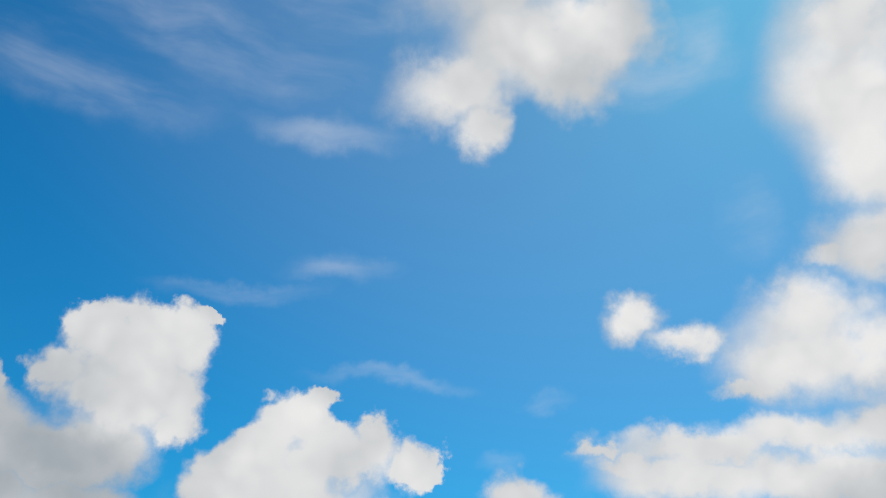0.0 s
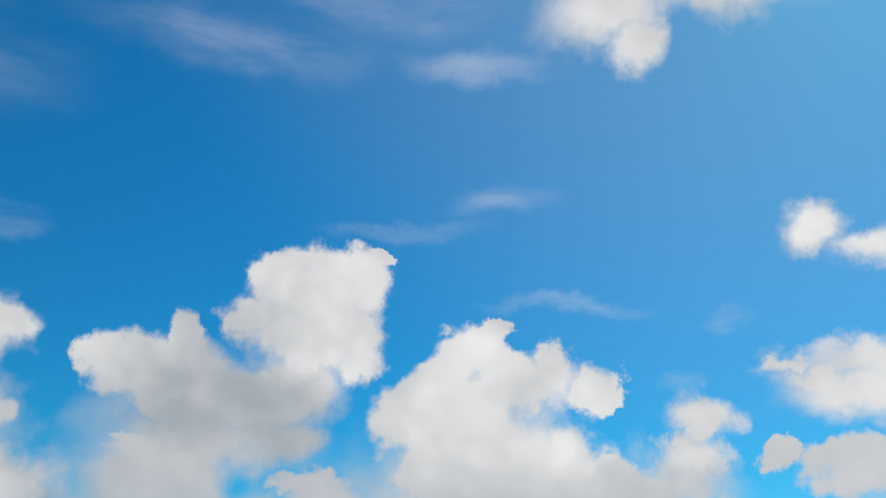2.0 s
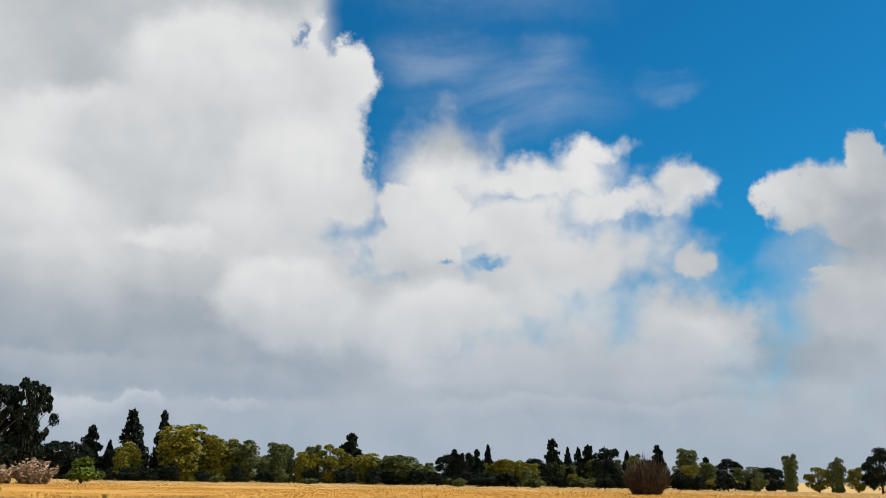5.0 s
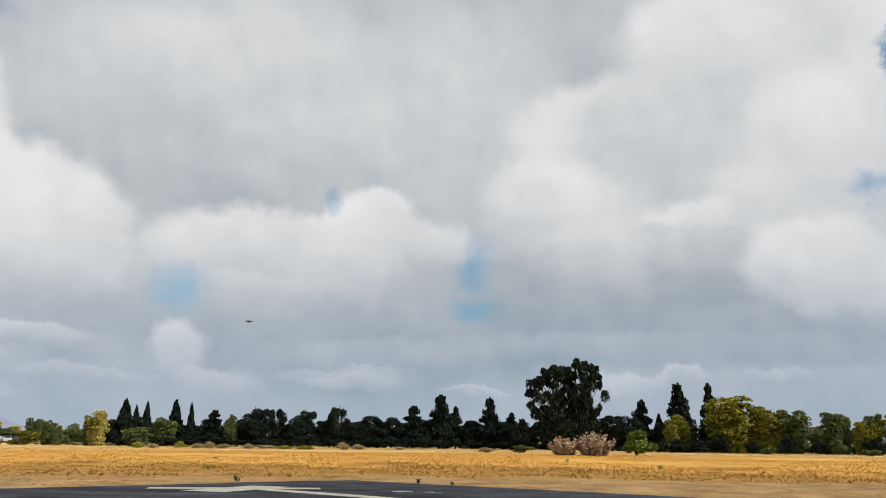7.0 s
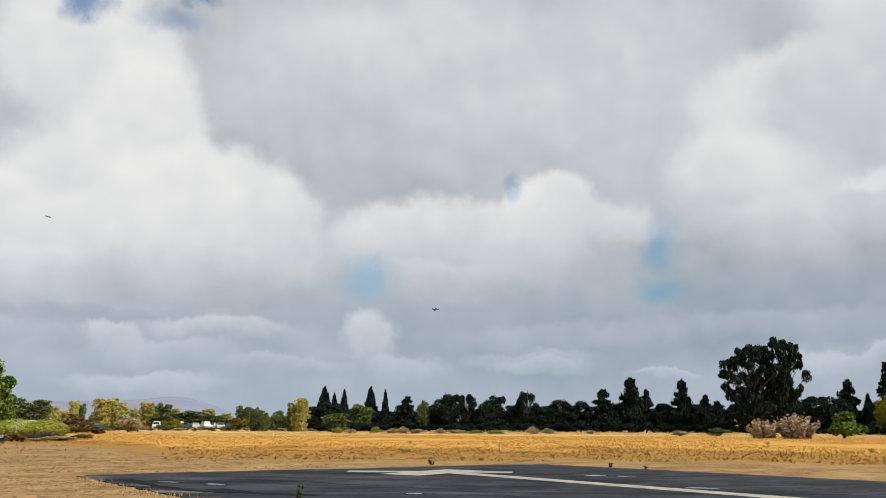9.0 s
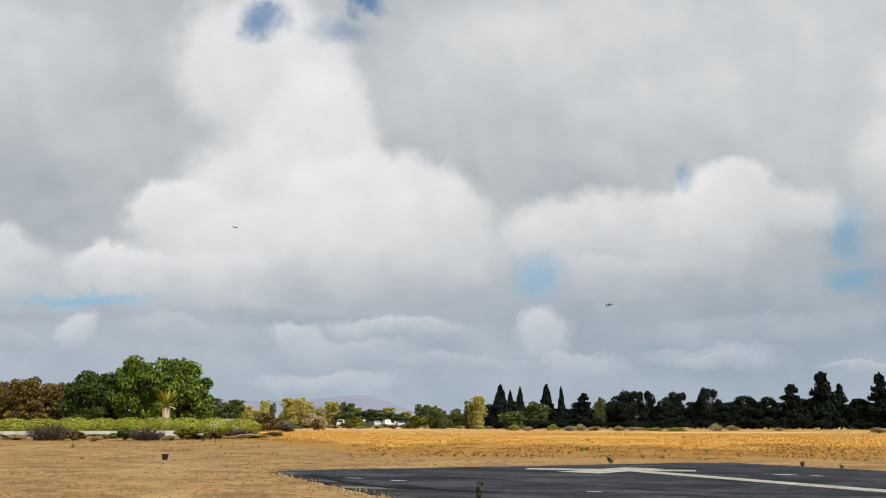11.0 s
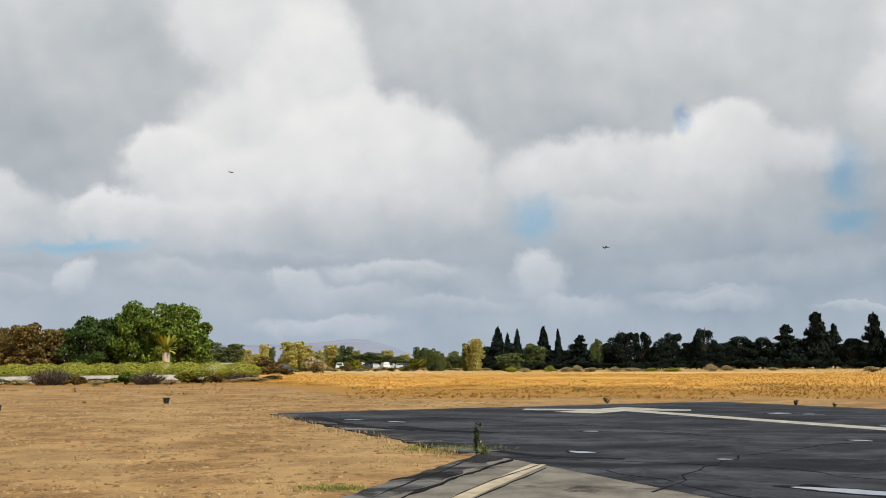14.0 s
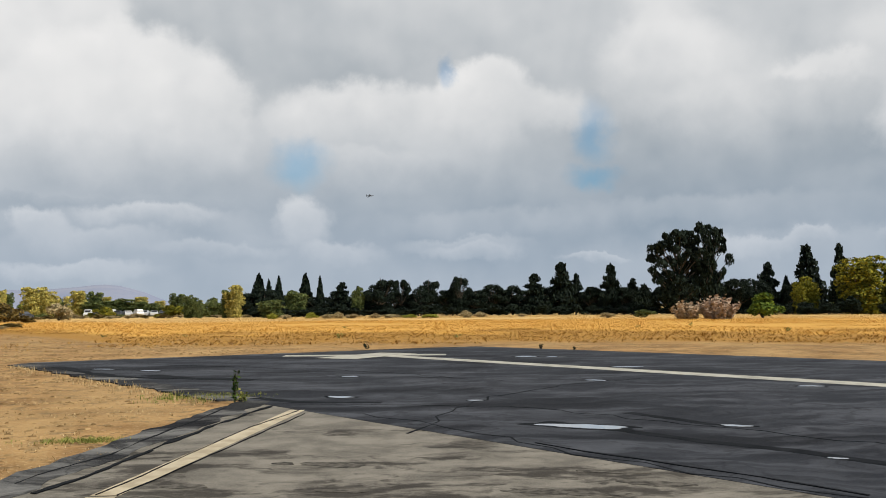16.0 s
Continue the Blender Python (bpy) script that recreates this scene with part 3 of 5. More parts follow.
def make_runway():
    end = [tuple(CORNER), tuple(FAR), tuple(FAR + FAR_WAY * 70), tuple(CORNER + NEAR_WAY * 75)]
    run = sheet("runway", end, -0.05, 0.020, M_RUNWAY)
    tagged(run, "dark weathered asphalt runway with pale scuffs and cracks", "runway", kind="structure")
    apron_edge = [JOIN, (-2.75, 13.0), (-3.05, 11.0), (-3.3, 9.6), (-3.9, 5.0), (-5.2, -6.0), (-7.0, -20.0)]
    near = [tuple(CORNER + NEAR_WAY * s) for s in (15.35, 30, 45, 58)]
    apron = sheet("apron", apron_edge[::-1] + near + [(10, -25)], -0.05, 0.016, M_APRON)
    tagged(apron, "pale grey worn asphalt apron with dark blotches", "apron", kind="structure")
    border = sheet("tar_border", ragged_line([(x + 0.12, y) for x, y in [(-2.2, 16.2)] + apron_edge[1:6]], 0.56, rng, 0.2, wander=0.10), -0.03, 0.024, M_TAR)
    tagged(border, "crumbled black tar edge along the apron", "tar edge", kind="structure")
    rim = sheet("tar_border", ragged_line([tuple(CORNER + NEAR_WAY * s) for s in (0.5, 6, 10, 15)], 0.7, rng, wander=0.15), -0.03, 0.026, M_TAR)
    tagged(rim, "black tar edge along the runway", "tar edge", kind="structure")
    rim = sheet("tar_border", ragged_line([tuple(CORNER.lerp(FAR, s)) for s in (0.02, 0.5, 0.98)], 0.35, rng, wander=0.12), -0.03, 0.026, M_TAR)
    tagged(rim, "black tar edge across the end of the runway", "tar edge", kind="structure")


make_runway()
SPIRES = [(7.2, 195, 8.5, 3.1), (6.6, 197, 7.4, 1.7), (6.0, 196, 8.2, 1.7), (4.4, 190, 8.5, 2.6), (3.5, 188, 7.9, 1.4), (-46.7, 190, 7.6, 1.9), (-51.5, 188, 7.3, 1.8), (-55.0, 185, 6.7, 2.0), (1.2, 190, 5.9, 1.6), (-24.5, 185, 6.8, 2.0)]
PINES = [(-27.4, 176, 12.0, 3.6), (2.2, 185, 6.6, 4.1), (-9.7, 180, 7.8, 4.9), (-11.4, 182, 10.0, 4.9), (-12.3, 186, 8.0, 3.0), (-14.4, 180, 9.4, 4.2), (-15.7, 186, 6.9, 3.4), (-23.5, 185, 9.5, 4.5), (-25.7, 184, 12.4, 5.0), (-38.4, 186, 9.3, 5.7), (-44.7, 186, 6.6, 3.4), (-46.0, 186, 6.7, 2.7), (-50.6, 186, 8.9, 3.6), (-52.7, 186, 7.7, 4.1), (-56.8, 186, 7.9, 3.4), (-59.5, 186, 5.8, 2.7), (-52.1, 190, 7.5, 2.3), (-16.4, 188, 5.8, 3.2)]
DARK_BROAD = [(37.4, 130, 8.4, 5.4), (38.9, 130, 6.7, 5.1), (-0.2, 180, 8.3, 6.2), (-1.5, 184, 7.7, 3.6), (-3.2, 186, 8.2, 4.6), (-5.2, 182, 8.9, 4.2), (-7.1, 185, 6.3, 6.8), (-8.4, 186, 6.1, 5.0), (-2.7, 182, 5.4, 4.9), (0.8, 182, 5.0, 4.5), (-4.3, 184, 5.4, 5.0), (-6.1, 182, 5.2, 4.9), (-10.6, 186, 5.8, 5.0), (-13.2, 182, 5.8, 5.4), (-15.1, 180, 5.4, 4.4), (-21.8, 176, 6.9, 5.6), (-22.8, 178, 6.5, 5.2), (-53.7, 184, 8.7, 5.4), (-24.8, 180, 6.4, 3.5), (-45.4, 184, 6.6, 3.2)]
YELLOW_GREEN = [(-28.8, 165, 9.7, 8.9), (-30.4, 166, 8.1, 6.1), (-25.5, 165, 6.8, 4.9), (-37.2, 168, 6.8, 4.5), (-39.5, 166, 5.4, 5.7), (-48.0, 172, 5.0, 5.1), (-49.0, 170, 4.4, 4.2), (-47.2, 176, 4.6, 3.5), (-58.7, 172, 4.5, 3.4), (34.7, 125, 7.2, 5.5), (19.8, 234, 7.4, 6.3), (18.9, 234, 6.6, 4.6), (17.5, 234, 6.5, 5.2), (22.7, 186, 4.7, 3.6), (8.6, 170, 6.2, 4.0), (21.5, 190, 5.8, 2.1), (-35.6, 164, 5.5, 3.0)]
MID_GREEN = [(-32.1, 168, 7.5, 7.4), (-33.9, 170, 7.2, 4.6), (-34.7, 171, 7.0, 3.4), (-36.3, 170, 6.9, 3.3), (-41.3, 164, 5.1, 8.0), (-55.6, 180, 6.6, 3.5), (-58.3, 176, 7.5, 4.3), (24.1, 160, 5.4, 6.3), (15.3, 234, 4.4, 9.8), (16.7, 234, 4.0, 5.7), (13.8, 234, 3.7, 6.9), (11.3, 175, 4.5, 2.8), (10.6, 172, 3.5, 1.9), (9.8, 188, 3.2, 4.6), (9.2, 172, 5.3, 2.3), (5.3, 180, 5.4, 5.3), (12.6, 234, 2.5, 5.7), (1.2, 178, 5.9, 2.6), (6.3, 165, 3.3, 5.7)]
POPLARS = [(31.1, 122, 8.2, 6.9), (28.7, 120, 9.5, 5.9), (26.7, 118, 9.9, 7.5), (25.4, 120, 5.9, 3.2)]
BROWN = [(33.1, 126, 6.5, 3.7), (35.6, 128, 6.9, 4.1)]
BIG = [(-18.4, 172, 15.2, 9.7), (-20.1, 174, 16.5, 7.7)]


# ---- trees and shrubs ----
def leaves(rng, places, size, verts, faces, out=0.5, long=1.5):
    """Adds one small bent leaf spray for each (place, outward way)."""
    for p, way in places:
        n = (Vector(way) * out + Vector((rng.gauss(0, 1), rng.gauss(0, 1), rng.gauss(0, 1))) * 0.5)
        n = n.normalized() if n.length > 1e-6 else Vector((0, 0, 1))
        u = n.orthogonal()
        u.rotate(Matrix.Rotation(rng.uniform(0, 6.2832), 3, n))
        v = n.cross(u)
        s = size * rng.uniform(0.6, 1.35)
        k = len(verts)
        verts += [p - u * s * long * 0.5, p + v * s * 0.45 + n * s * 0.12, p + u * s * long * 0.5, p - v * s * 0.45 + n * s * 0.12]
        faces += [(k, k + 1, k + 2), (k, k + 2, k + 3)]


def ball(rng):
    while True:
        v = Vector((rng.uniform(-1, 1), rng.uniform(-1, 1), rng.uniform(-1, 1)))
        if 0.05 < v.length < 1:
            return v.normalized()


def clump(rng, centre, rx, rz, count):
    out = []
    for _ in range(count):
        w = ball(rng)
        if w.z < -0.25 and rng.random() < 0.6:
            w.z = -w.z
        r = rng.uniform(0.6, 1.08)
        out.append((Vector(centre) + Vector((w.x * rx, w.y * rx, w.z * rz)) * r, w))
    return out


def crown_spire(rng):
    out = []
    for _ in range(1500):
        h = rng.random() ** 1.3
        a = rng.uniform(0, 6.2832)
        r = 0.5 * (1 - h) ** 0.75 * min(1, 0.35 + h * 5) * (0.86 + 0.16 * math.sin(a * 3 + h * 21)) * rng.uniform(0.55, 1.05)
        out.append((Vector((r * math.cos(a), r * math.sin(a), 0.04 + 0.96 * h)), Vector((math.cos(a), math.sin(a), 0.5))))
    return out, 0.075, []


def crown_pine(rng):
    out, limbs = [], []
    h, tiers = 0.16, 12
    for t in range(tiers):
        z = 0.14 + 0.82 * t / (tiers - 1)
        reach = 0.5 * (1 - (t / tiers)) ** 0.7 * rng.uniform(0.72, 1.1)
        for b in range(5 if t < tiers - 3 else 3):
            a = rng.uniform(0, 6.2832)
            tip = Vector((math.cos(a) * reach, math.sin(a) * reach, z - 0.02 + rng.uniform(-0.03, 0.03)))
            limbs.append((Vector((0, 0, z - 0.03)), tip, 0.012))
            for k in range(4):
                c = Vector((0, 0, z)).lerp(tip, 0.3 + 0.7 * k / 3)
                out += clump(rng, c, 0.075 + 0.05 * (1 - t / tiers), 0.032, 8)
    out += clump(rng, (0, 0, 0.96), 0.04, 0.06, 20)
    out += clump(rng, (0, 0, 0.32), 0.30, 0.24, 320)
    return out, 0.06, limbs


def crown_round(rng, lobes=26, base=0.06, per=340, size=0.024):
    out, limbs = [], []
    for i in range(lobes):
        w = ball(rng)
        k = rng.uniform(0.75, 1.18)
        c = Vector((w.x * 0.36 * k, w.y * 0.36 * k, 0.50 + w.z * (0.36 * k if w.z > 0 else 0.42)))
        c.z = max(base + 0.1, c.z)
        r = rng.uniform(0.09, 0.19)
        limbs.append((Vector((0, 0, 0.25)), c, 0.018))
        out += clump(rng, c, r, r * 0.75, per)
    out += clump(rng, (0, 0, 0.36), 0.36, 0.36, 420)
    return out, size, limbs


def crown_tall(rng):
    """Upright sprays on several leaders, with gaps between them."""
    out, limbs = [], []
    for i in range(9):
        a, r = rng.uniform(0, 6.2832), rng.uniform(0.02, 0.33)
        top = rng.uniform(0.74, 1.0) - 0.25 * r
        foot = Vector((math.cos(a) * r * 0.6, math.sin(a) * r * 0.6, 0.03))
        tip = Vector((math.cos(a) * r, math.sin(a) * r, top - 0.06))
        limbs.append((foot, tip, 0.016))
        for k in range(7):
            c = foot.lerp(tip, 0.04 + 0.96 * k / 6) + Vector((rng.uniform(-.05, .05), rng.uniform(-.05, .05), 0))
            out += clump(rng, c, rng.uniform(0.08, 0.16), 0.085, 170)
    return out, 0.023, limbs


def crown_gum(rng, side=1):
    """An old gum: heavy limbs that carry separate tufts, sky between them."""
    out, limbs = [], []
    for i in range(60):
        h = rng.random() ** 0.85
        a = rng.uniform(0, 6.2832)
        reach = (0.16 + 0.36 * math.sin(math.pi * min(1, 0.18 + 0.72 * h))) * rng.uniform(0.35, 1.0)
        c = Vector((math.cos(a) * reach, math.sin(a) * reach, 0.17 + 0.79 * h))
        limbs.append((Vector((0.02 * side, 0, max(0.12, c.z - 0.28))), c, 0.010))
        r = rng.uniform(0.045, 0.115)
        out += clump(rng, c, r, r * 0.75, 110)
    out += clump(rng, (0, 0, 0.24), 0.30, 0.22, 1500)
    out += clump(rng, (0.05, 0, 0.50), 0.10, 0.20, 220)
    return out, 0.028, limbs


def crown_bush(rng):
    out = []
    for i in range(16):
        a, r = rng.uniform(0, 6.2832), rng.uniform(0.0, 0.36)
        c = Vector((math.cos(a) * r, math.sin(a) * r, rng.uniform(0.14, 0.80 - 0.75 * r)))
        out += clump(rng, c, rng.uniform(0.12, 0.2), rng.uniform(0.12, 0.2), 190)
    return out, 0.045, []


def crown_hedge(rng):
    """A clipped mound, full to its skin."""
    out = []
    for _ in range(4200):
        w = ball(rng)
        out.append((Vector((w.x * 0.5, w.y * 0.5, 0.45 + w.z * (0.53 if w.z > 0 else 0.42))) * rng.uniform(0.93, 1.02), w))
    return out, 0.028, []


def crown_spray(rng):
    """Upright feathery sprays from one root."""
    out = []
    for i in range(60):
        a, r = rng.uniform(0, 6.2832), 0.46 * math.sqrt(rng.random())
        top = (1.0 - 0.9 * r) * rng.uniform(0.6, 1.0)
        for k in range(30):
            t = rng.random()
            out.append((Vector((math.cos(a) * r * (0.5 + 0.5 * t) + rng.gauss(0, .02), math.sin(a) * r * (0.5 + 0.5 * t) + rng.gauss(0, .02), top * t)), Vector((math.cos(a), math.sin(a), 0.3))))
    return out, 0.045, []


def twigs(rng, count=420):
    """A mound of fine upright twigs, as thin blades."""
    verts, faces = [], []
    for _ in range(count):
        a, r = rng.uniform(0, 6.2832), 0.42 * math.sqrt(rng.random())
        foot = Vector((math.cos(a) * r * 0.7, math.sin(a) * r * 0.7, 0))
        tip = Vector((math.cos(a) * r * 1.2, math.sin(a) * r * 1.2, (1.0 - 1.1 * r) * rng.uniform(0.55, 1.05)))
        for f in range(4):
            p = foot.lerp(tip, 0.25 * (f + rng.random()))
            q = p + (tip - foot) * rng.uniform(0.18, 0.4) + Vector((rng.uniform(-.07, .07), rng.uniform(-.07, .07), 0.02))
            s = Vector((rng.uniform(-1, 1), rng.uniform(-1, 1), 0.2)).normalized() * 0.012
            k = len(verts)
            verts += [p - s, p + s, q]
            faces.append((k, k + 1, k + 2))
    return verts, faces


KINDS = {
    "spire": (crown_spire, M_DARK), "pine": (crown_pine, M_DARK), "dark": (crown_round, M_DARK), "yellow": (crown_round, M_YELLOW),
    "green": (crown_tall, M_OLIVE), "lush": (lambda r: crown_round(r, 58, 0.04, 300, 0.021), M_GREEN), "deep": (lambda r: crown_round(r, 58, 0.04, 300, 0.021), M_SHADE_WEED), "brown": (crown_tall, M_BROWN),
    # the shade kind is a near-black bush standing in for shade below trees
    "upright": (crown_tall, M_YELLOW), "pale": (crown_tall, M_SUNLIT), "gum": (crown_gum, M_DARK), "bush": (crown_bush, M_GREEN), "tan": (crown_bush, M_TAN), "scrub": (crown_bush, M_BROWN), "low": (crown_bush, M_OLIVE), "gold": (crown_bush, M_YELLOW), "shade": (crown_bush, M_DARK), "hedge": (crown_hedge, M_HEDGE), "palepink": (crown_spray, M_PINK), "fresh": (crown_bush, M_HEDGE),
}
MADE = {}


def plant(name, kind, where, tall, wide, label, category, group="", variants=3, rng=random.Random(11)):
    """A tree or bush of that kind, tall and wide in metres, standing at a place."""
    variant = rng.randrange(variants)
    m = Matrix.LocRotScale(where, Euler((0, 0, rng.uniform(0, 6.2832))), Vector((wide, wide, tall)))
    key = (name, kind, variant)
    if key in MADE:
        ob = copy_thing(MADE[key], pose(0, 0, 0))
    else:
        own = random.Random(100 * variant + len(kind))
        make, mat = KINDS[kind]
        places, size, limbs = make(own)
        verts, faces = [], []
        leaves(own, places, size, verts, faces, 2.0 if kind == "hedge" else 0.5)
        ob = MADE[key] = new(name)
        bm = bmesh.new()
        if limbs:
            tube(bm, (0, 0, -0.01), (0.01, 0, 0.45), 0.035, 0.022, 8)
            tube(bm, (0.01, 0, 0.45), (0, 0.01, 0.9), 0.022, 0.006, 8)
            for a, b, r in limbs:
                tube(bm, a, b, r, r * 0.35, 5)
        else:
            for i in range(5):
                tube(bm, (0, 0, -0.01), (own.uniform(-.2, .2), own.uniform(-.2, .2), 0.5), 0.02, 0.008, 5)
        part("trunk" if limbs else "stems", bm, M_BARK, ob)
        crown = new("crown", mesh_of("crown", verts, faces, mat))
        crown.parent = ob
    ob.matrix_basis = m
    tagged(ob, label, category, group)
    return ob


fill = random.Random(21)
BELT = "trees along the far edge of the field"
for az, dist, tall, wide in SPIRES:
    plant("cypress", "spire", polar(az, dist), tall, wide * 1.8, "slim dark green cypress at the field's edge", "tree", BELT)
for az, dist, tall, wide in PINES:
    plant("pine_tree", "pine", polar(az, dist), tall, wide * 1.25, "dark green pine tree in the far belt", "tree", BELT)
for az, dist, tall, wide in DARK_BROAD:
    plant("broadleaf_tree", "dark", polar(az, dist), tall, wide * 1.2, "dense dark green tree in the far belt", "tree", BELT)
# the left trees get the paler leaves with sunlight in their colour
for az, dist, tall, wide in YELLOW_GREEN:
    plant("autumn_tree", "pale" if 8 < az < 30 else "brown" if az > 30 else "upright" if wide > 4.5 else fill.choice(("yellow", "upright")), polar(az, dist), tall, wide * 1.6, "tree with yellowing autumn leaves", "tree", BELT)
for az, dist, tall, wide in MID_GREEN:
    plant("green_tree", "green", polar(az, dist), tall, wide * 1.55, "grey-green upright tree in the far belt", "tree", BELT)
# the leftmost tree takes darker leaves, painting the group's shade side
for az, dist, tall, wide in POPLARS:
    plant("leafy_tree", "deep" if az > 30 else "lush", polar(az, dist), tall, wide * 1.2, "large full green tree behind the hedge", "tree", "green trees behind the hedge")
for az, dist, tall, wide in BROWN:
    plant("browning_tree", "brown", polar(az, dist), tall, wide * 1.2, "half-bare tree with browning leaves", "tree")
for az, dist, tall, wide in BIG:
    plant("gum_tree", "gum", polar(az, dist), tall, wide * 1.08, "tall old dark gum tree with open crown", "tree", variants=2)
# the closed undergrowth below the belt, and the belt where it runs on
fill = random.Random(21)
az = 8.0
while az > -64:
    dark = az > -26 or fill.random() < 0.4
    if dark:
        plant("broadleaf_tree", "dark", polar(az, fill.uniform(186, 196)), fill.uniform(4.6, 6.0), fill.uniform(6, 8), "dense dark green tree in the far belt", "tree", BELT)
    else:
        plant("green_tree", "green", polar(az, fill.uniform(182, 192)), fill.uniform(4.2, 5.6), fill.uniform(6, 8), "grey-green upright tree in the far belt", "tree", BELT)
    az -= fill.uniform(0.9, 1.4)
while az > -100:
    kind = fill.choice(("pine", "dark", "green", "yellow"))
    name = {"pine": "pine_tree", "dark": "broadleaf_tree", "green": "green_tree", "yellow": "autumn_tree"}[kind]
    label = {"pine": "dark green pine tree in the far belt", "dark": "dense dark green tree in the far belt", "green": "grey-green upright tree in the far belt", "yellow": "tree with yellowing autumn leaves"}[kind]
    plant(name, kind, polar(az, fill.uniform(170, 190)), fill.uniform(4.5, 8.5), fill.uniform(4, 7), label, "tree", BELT)
    az -= fill.uniform(0.9, 1.7)
# added bushes close the gaps between trunks; the near-black ones imitate shade
az = 7.5
while az > -64:
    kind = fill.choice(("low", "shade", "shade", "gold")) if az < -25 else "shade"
    plant("thicket_bush", kind, polar(az, fill.uniform(172, 180)), fill.uniform(1.6, 3.0), fill.uniform(4, 7), "dense bush added to fill under the far trees", "bush", "bushes under the far belt")
    az -= fill.uniform(0.7, 1.2)
# more added bushes, mostly near-black, put shade into the belt's lower half
az = -24.5
while az > -64:
    plant("thicket_bush", fill.choice(("low", "shade", "shade", "shade")), polar(az, fill.uniform(157, 162)), fill.uniform(1.8, 3.8), fill.uniform(3.0, 5.5), "dense bush added to fill under the far trees", "bush", "bushes under the far belt")
    az -= fill.uniform(0.9, 1.9)
az = 39.0
while az < 62:
    plant("browning_tree", "brown", polar(az, fill.uniform(125, 140)), fill.uniform(5.5, 8), fill.uniform(4, 6), "half-bare tree with browning leaves", "tree")
    az += fill.uniform(2, 3)
az = 23.0
while az > 7.5:
    if fill.random() < 0.5:
        plant("autumn_tree", "pale", polar(az, fill.uniform(238, 246)), fill.uniform(4.0, 6.2), fill.uniform(5, 7), "tree with yellowing autumn leaves", "tree", BELT)
    else:
        plant("green_tree", "green", polar(az, fill.uniform(238, 246)), fill.uniform(4.2, 6.8), fill.uniform(4, 6), "grey-green upright tree in the far belt", "tree", BELT)
    plant("low_bush", fill.choice(("tan", "low", "gold")), polar(az + 0.2, fill.uniform(190, 198)), fill.uniform(0.7, 1.4), fill.uniform(2.0, 4.5), "low straw-coloured bush in the dry grass", "bush", "low bushes before the belt")
    plant("low_bush", fill.choice(("tan", "scrub", "tan")), polar(az - 0.25, fill.uniform(172, 186)), fill.uniform(0.6, 1.2), fill.uniform(2.0, 4.0), "low straw-coloured bush in the dry grass", "bush", "low bushes before the belt")
    kind = fill.choice(("low", "bush", "scrub", "gold"))
    plant("field_bush", kind, polar(az + 0.4, fill.uniform(236, 244)), fill.uniform(2.2, 3.8), fill.uniform(4, 7), "mixed green and yellow bush at the field's edge", "bush", "bushes behind the parked cars")
    az -= fill.uniform(0.7, 1.1)
for az, dist, tall, wide, kind, words in ((21.2, 150, 3.7, 6.0, "scrub", "rounded brown dry bush at the field's edge"), (18.5, 152, 3.2, 5.0, "tan", "pale straw-coloured bush at the field's edge"), (16.0, 190, 2.6, 5.0, "gold", "yellowing bush at the field's edge"), (12.4, 180, 2.9, 6.0, "gold", "yellowing bush at the field's edge"), (10.9, 178, 2.8, 5.5, "low", "grey-green bush at the field's edge")):
    plant("field_bush", kind, polar(az, dist), tall, wide, words, "bush", "bushes at the field's edge")

# shrubs out in the field
for az, dist, tall, wide in ((-18.9, 112, 2.2, 4.6), (-20.7, 112, 2.8, 5.4)):
    plant("dry_shrub", "palepink", polar(az, dist), tall * 1.25, wide, "pinkish dry shrub standing in the field", "shrub", "dry shrubs by the gum tree")
plant("round_shrub", "bush", polar(-23.2, 118), 3.5, 5.2, "round green shrub standing in the field", "shrub")
plant("low_bush", "tan", polar(-14.2, 128), 0.9, 2.6, "low brown bush in the dry grass", "bush", "low bushes before the belt")
plant("low_bush", "low", polar(-16.4, 128), 1.4, 3.2, "low olive bush in the dry grass", "bush", "low bushes before the belt")
for az in (6.4, 5.3, 3.9, 3.0, 2.2, 1.5, 0.2, -1.0, -1.9, -3.4, -5.2, -6.6, -9.0):
    plant("low_bush", fill.choice(("tan", "fresh", "tan")), polar(az + fill.uniform(-.3, .3), fill.uniform(138, 146)), fill.uniform(0.7, 1.35), fill.uniform(1.8, 4.2), "low straw-coloured bush in the dry grass", "bush", "low bushes before the belt")
for az, dist, tall, wide in ((21.3, 140, 2.6, 4.6), (20.2, 132, 1.1, 4.0)):
    plant("brown_bush", "scrub", polar(az, dist), tall, wide, "dark brown leafless bush at the field's edge", "bush")
for az, dist, tall, wide in ((-30.6, 150, 1.4, 3.0), (-45.0, 150, 1.6, 4.0), (-49.5, 150, 1.8, 4.5), (-36.0, 150, 1.2, 3.2)):
    plant("low_bush", "low", polar(az, dist), tall, wide, "low olive bush in the dry grass", "bush", "low bushes before the belt")


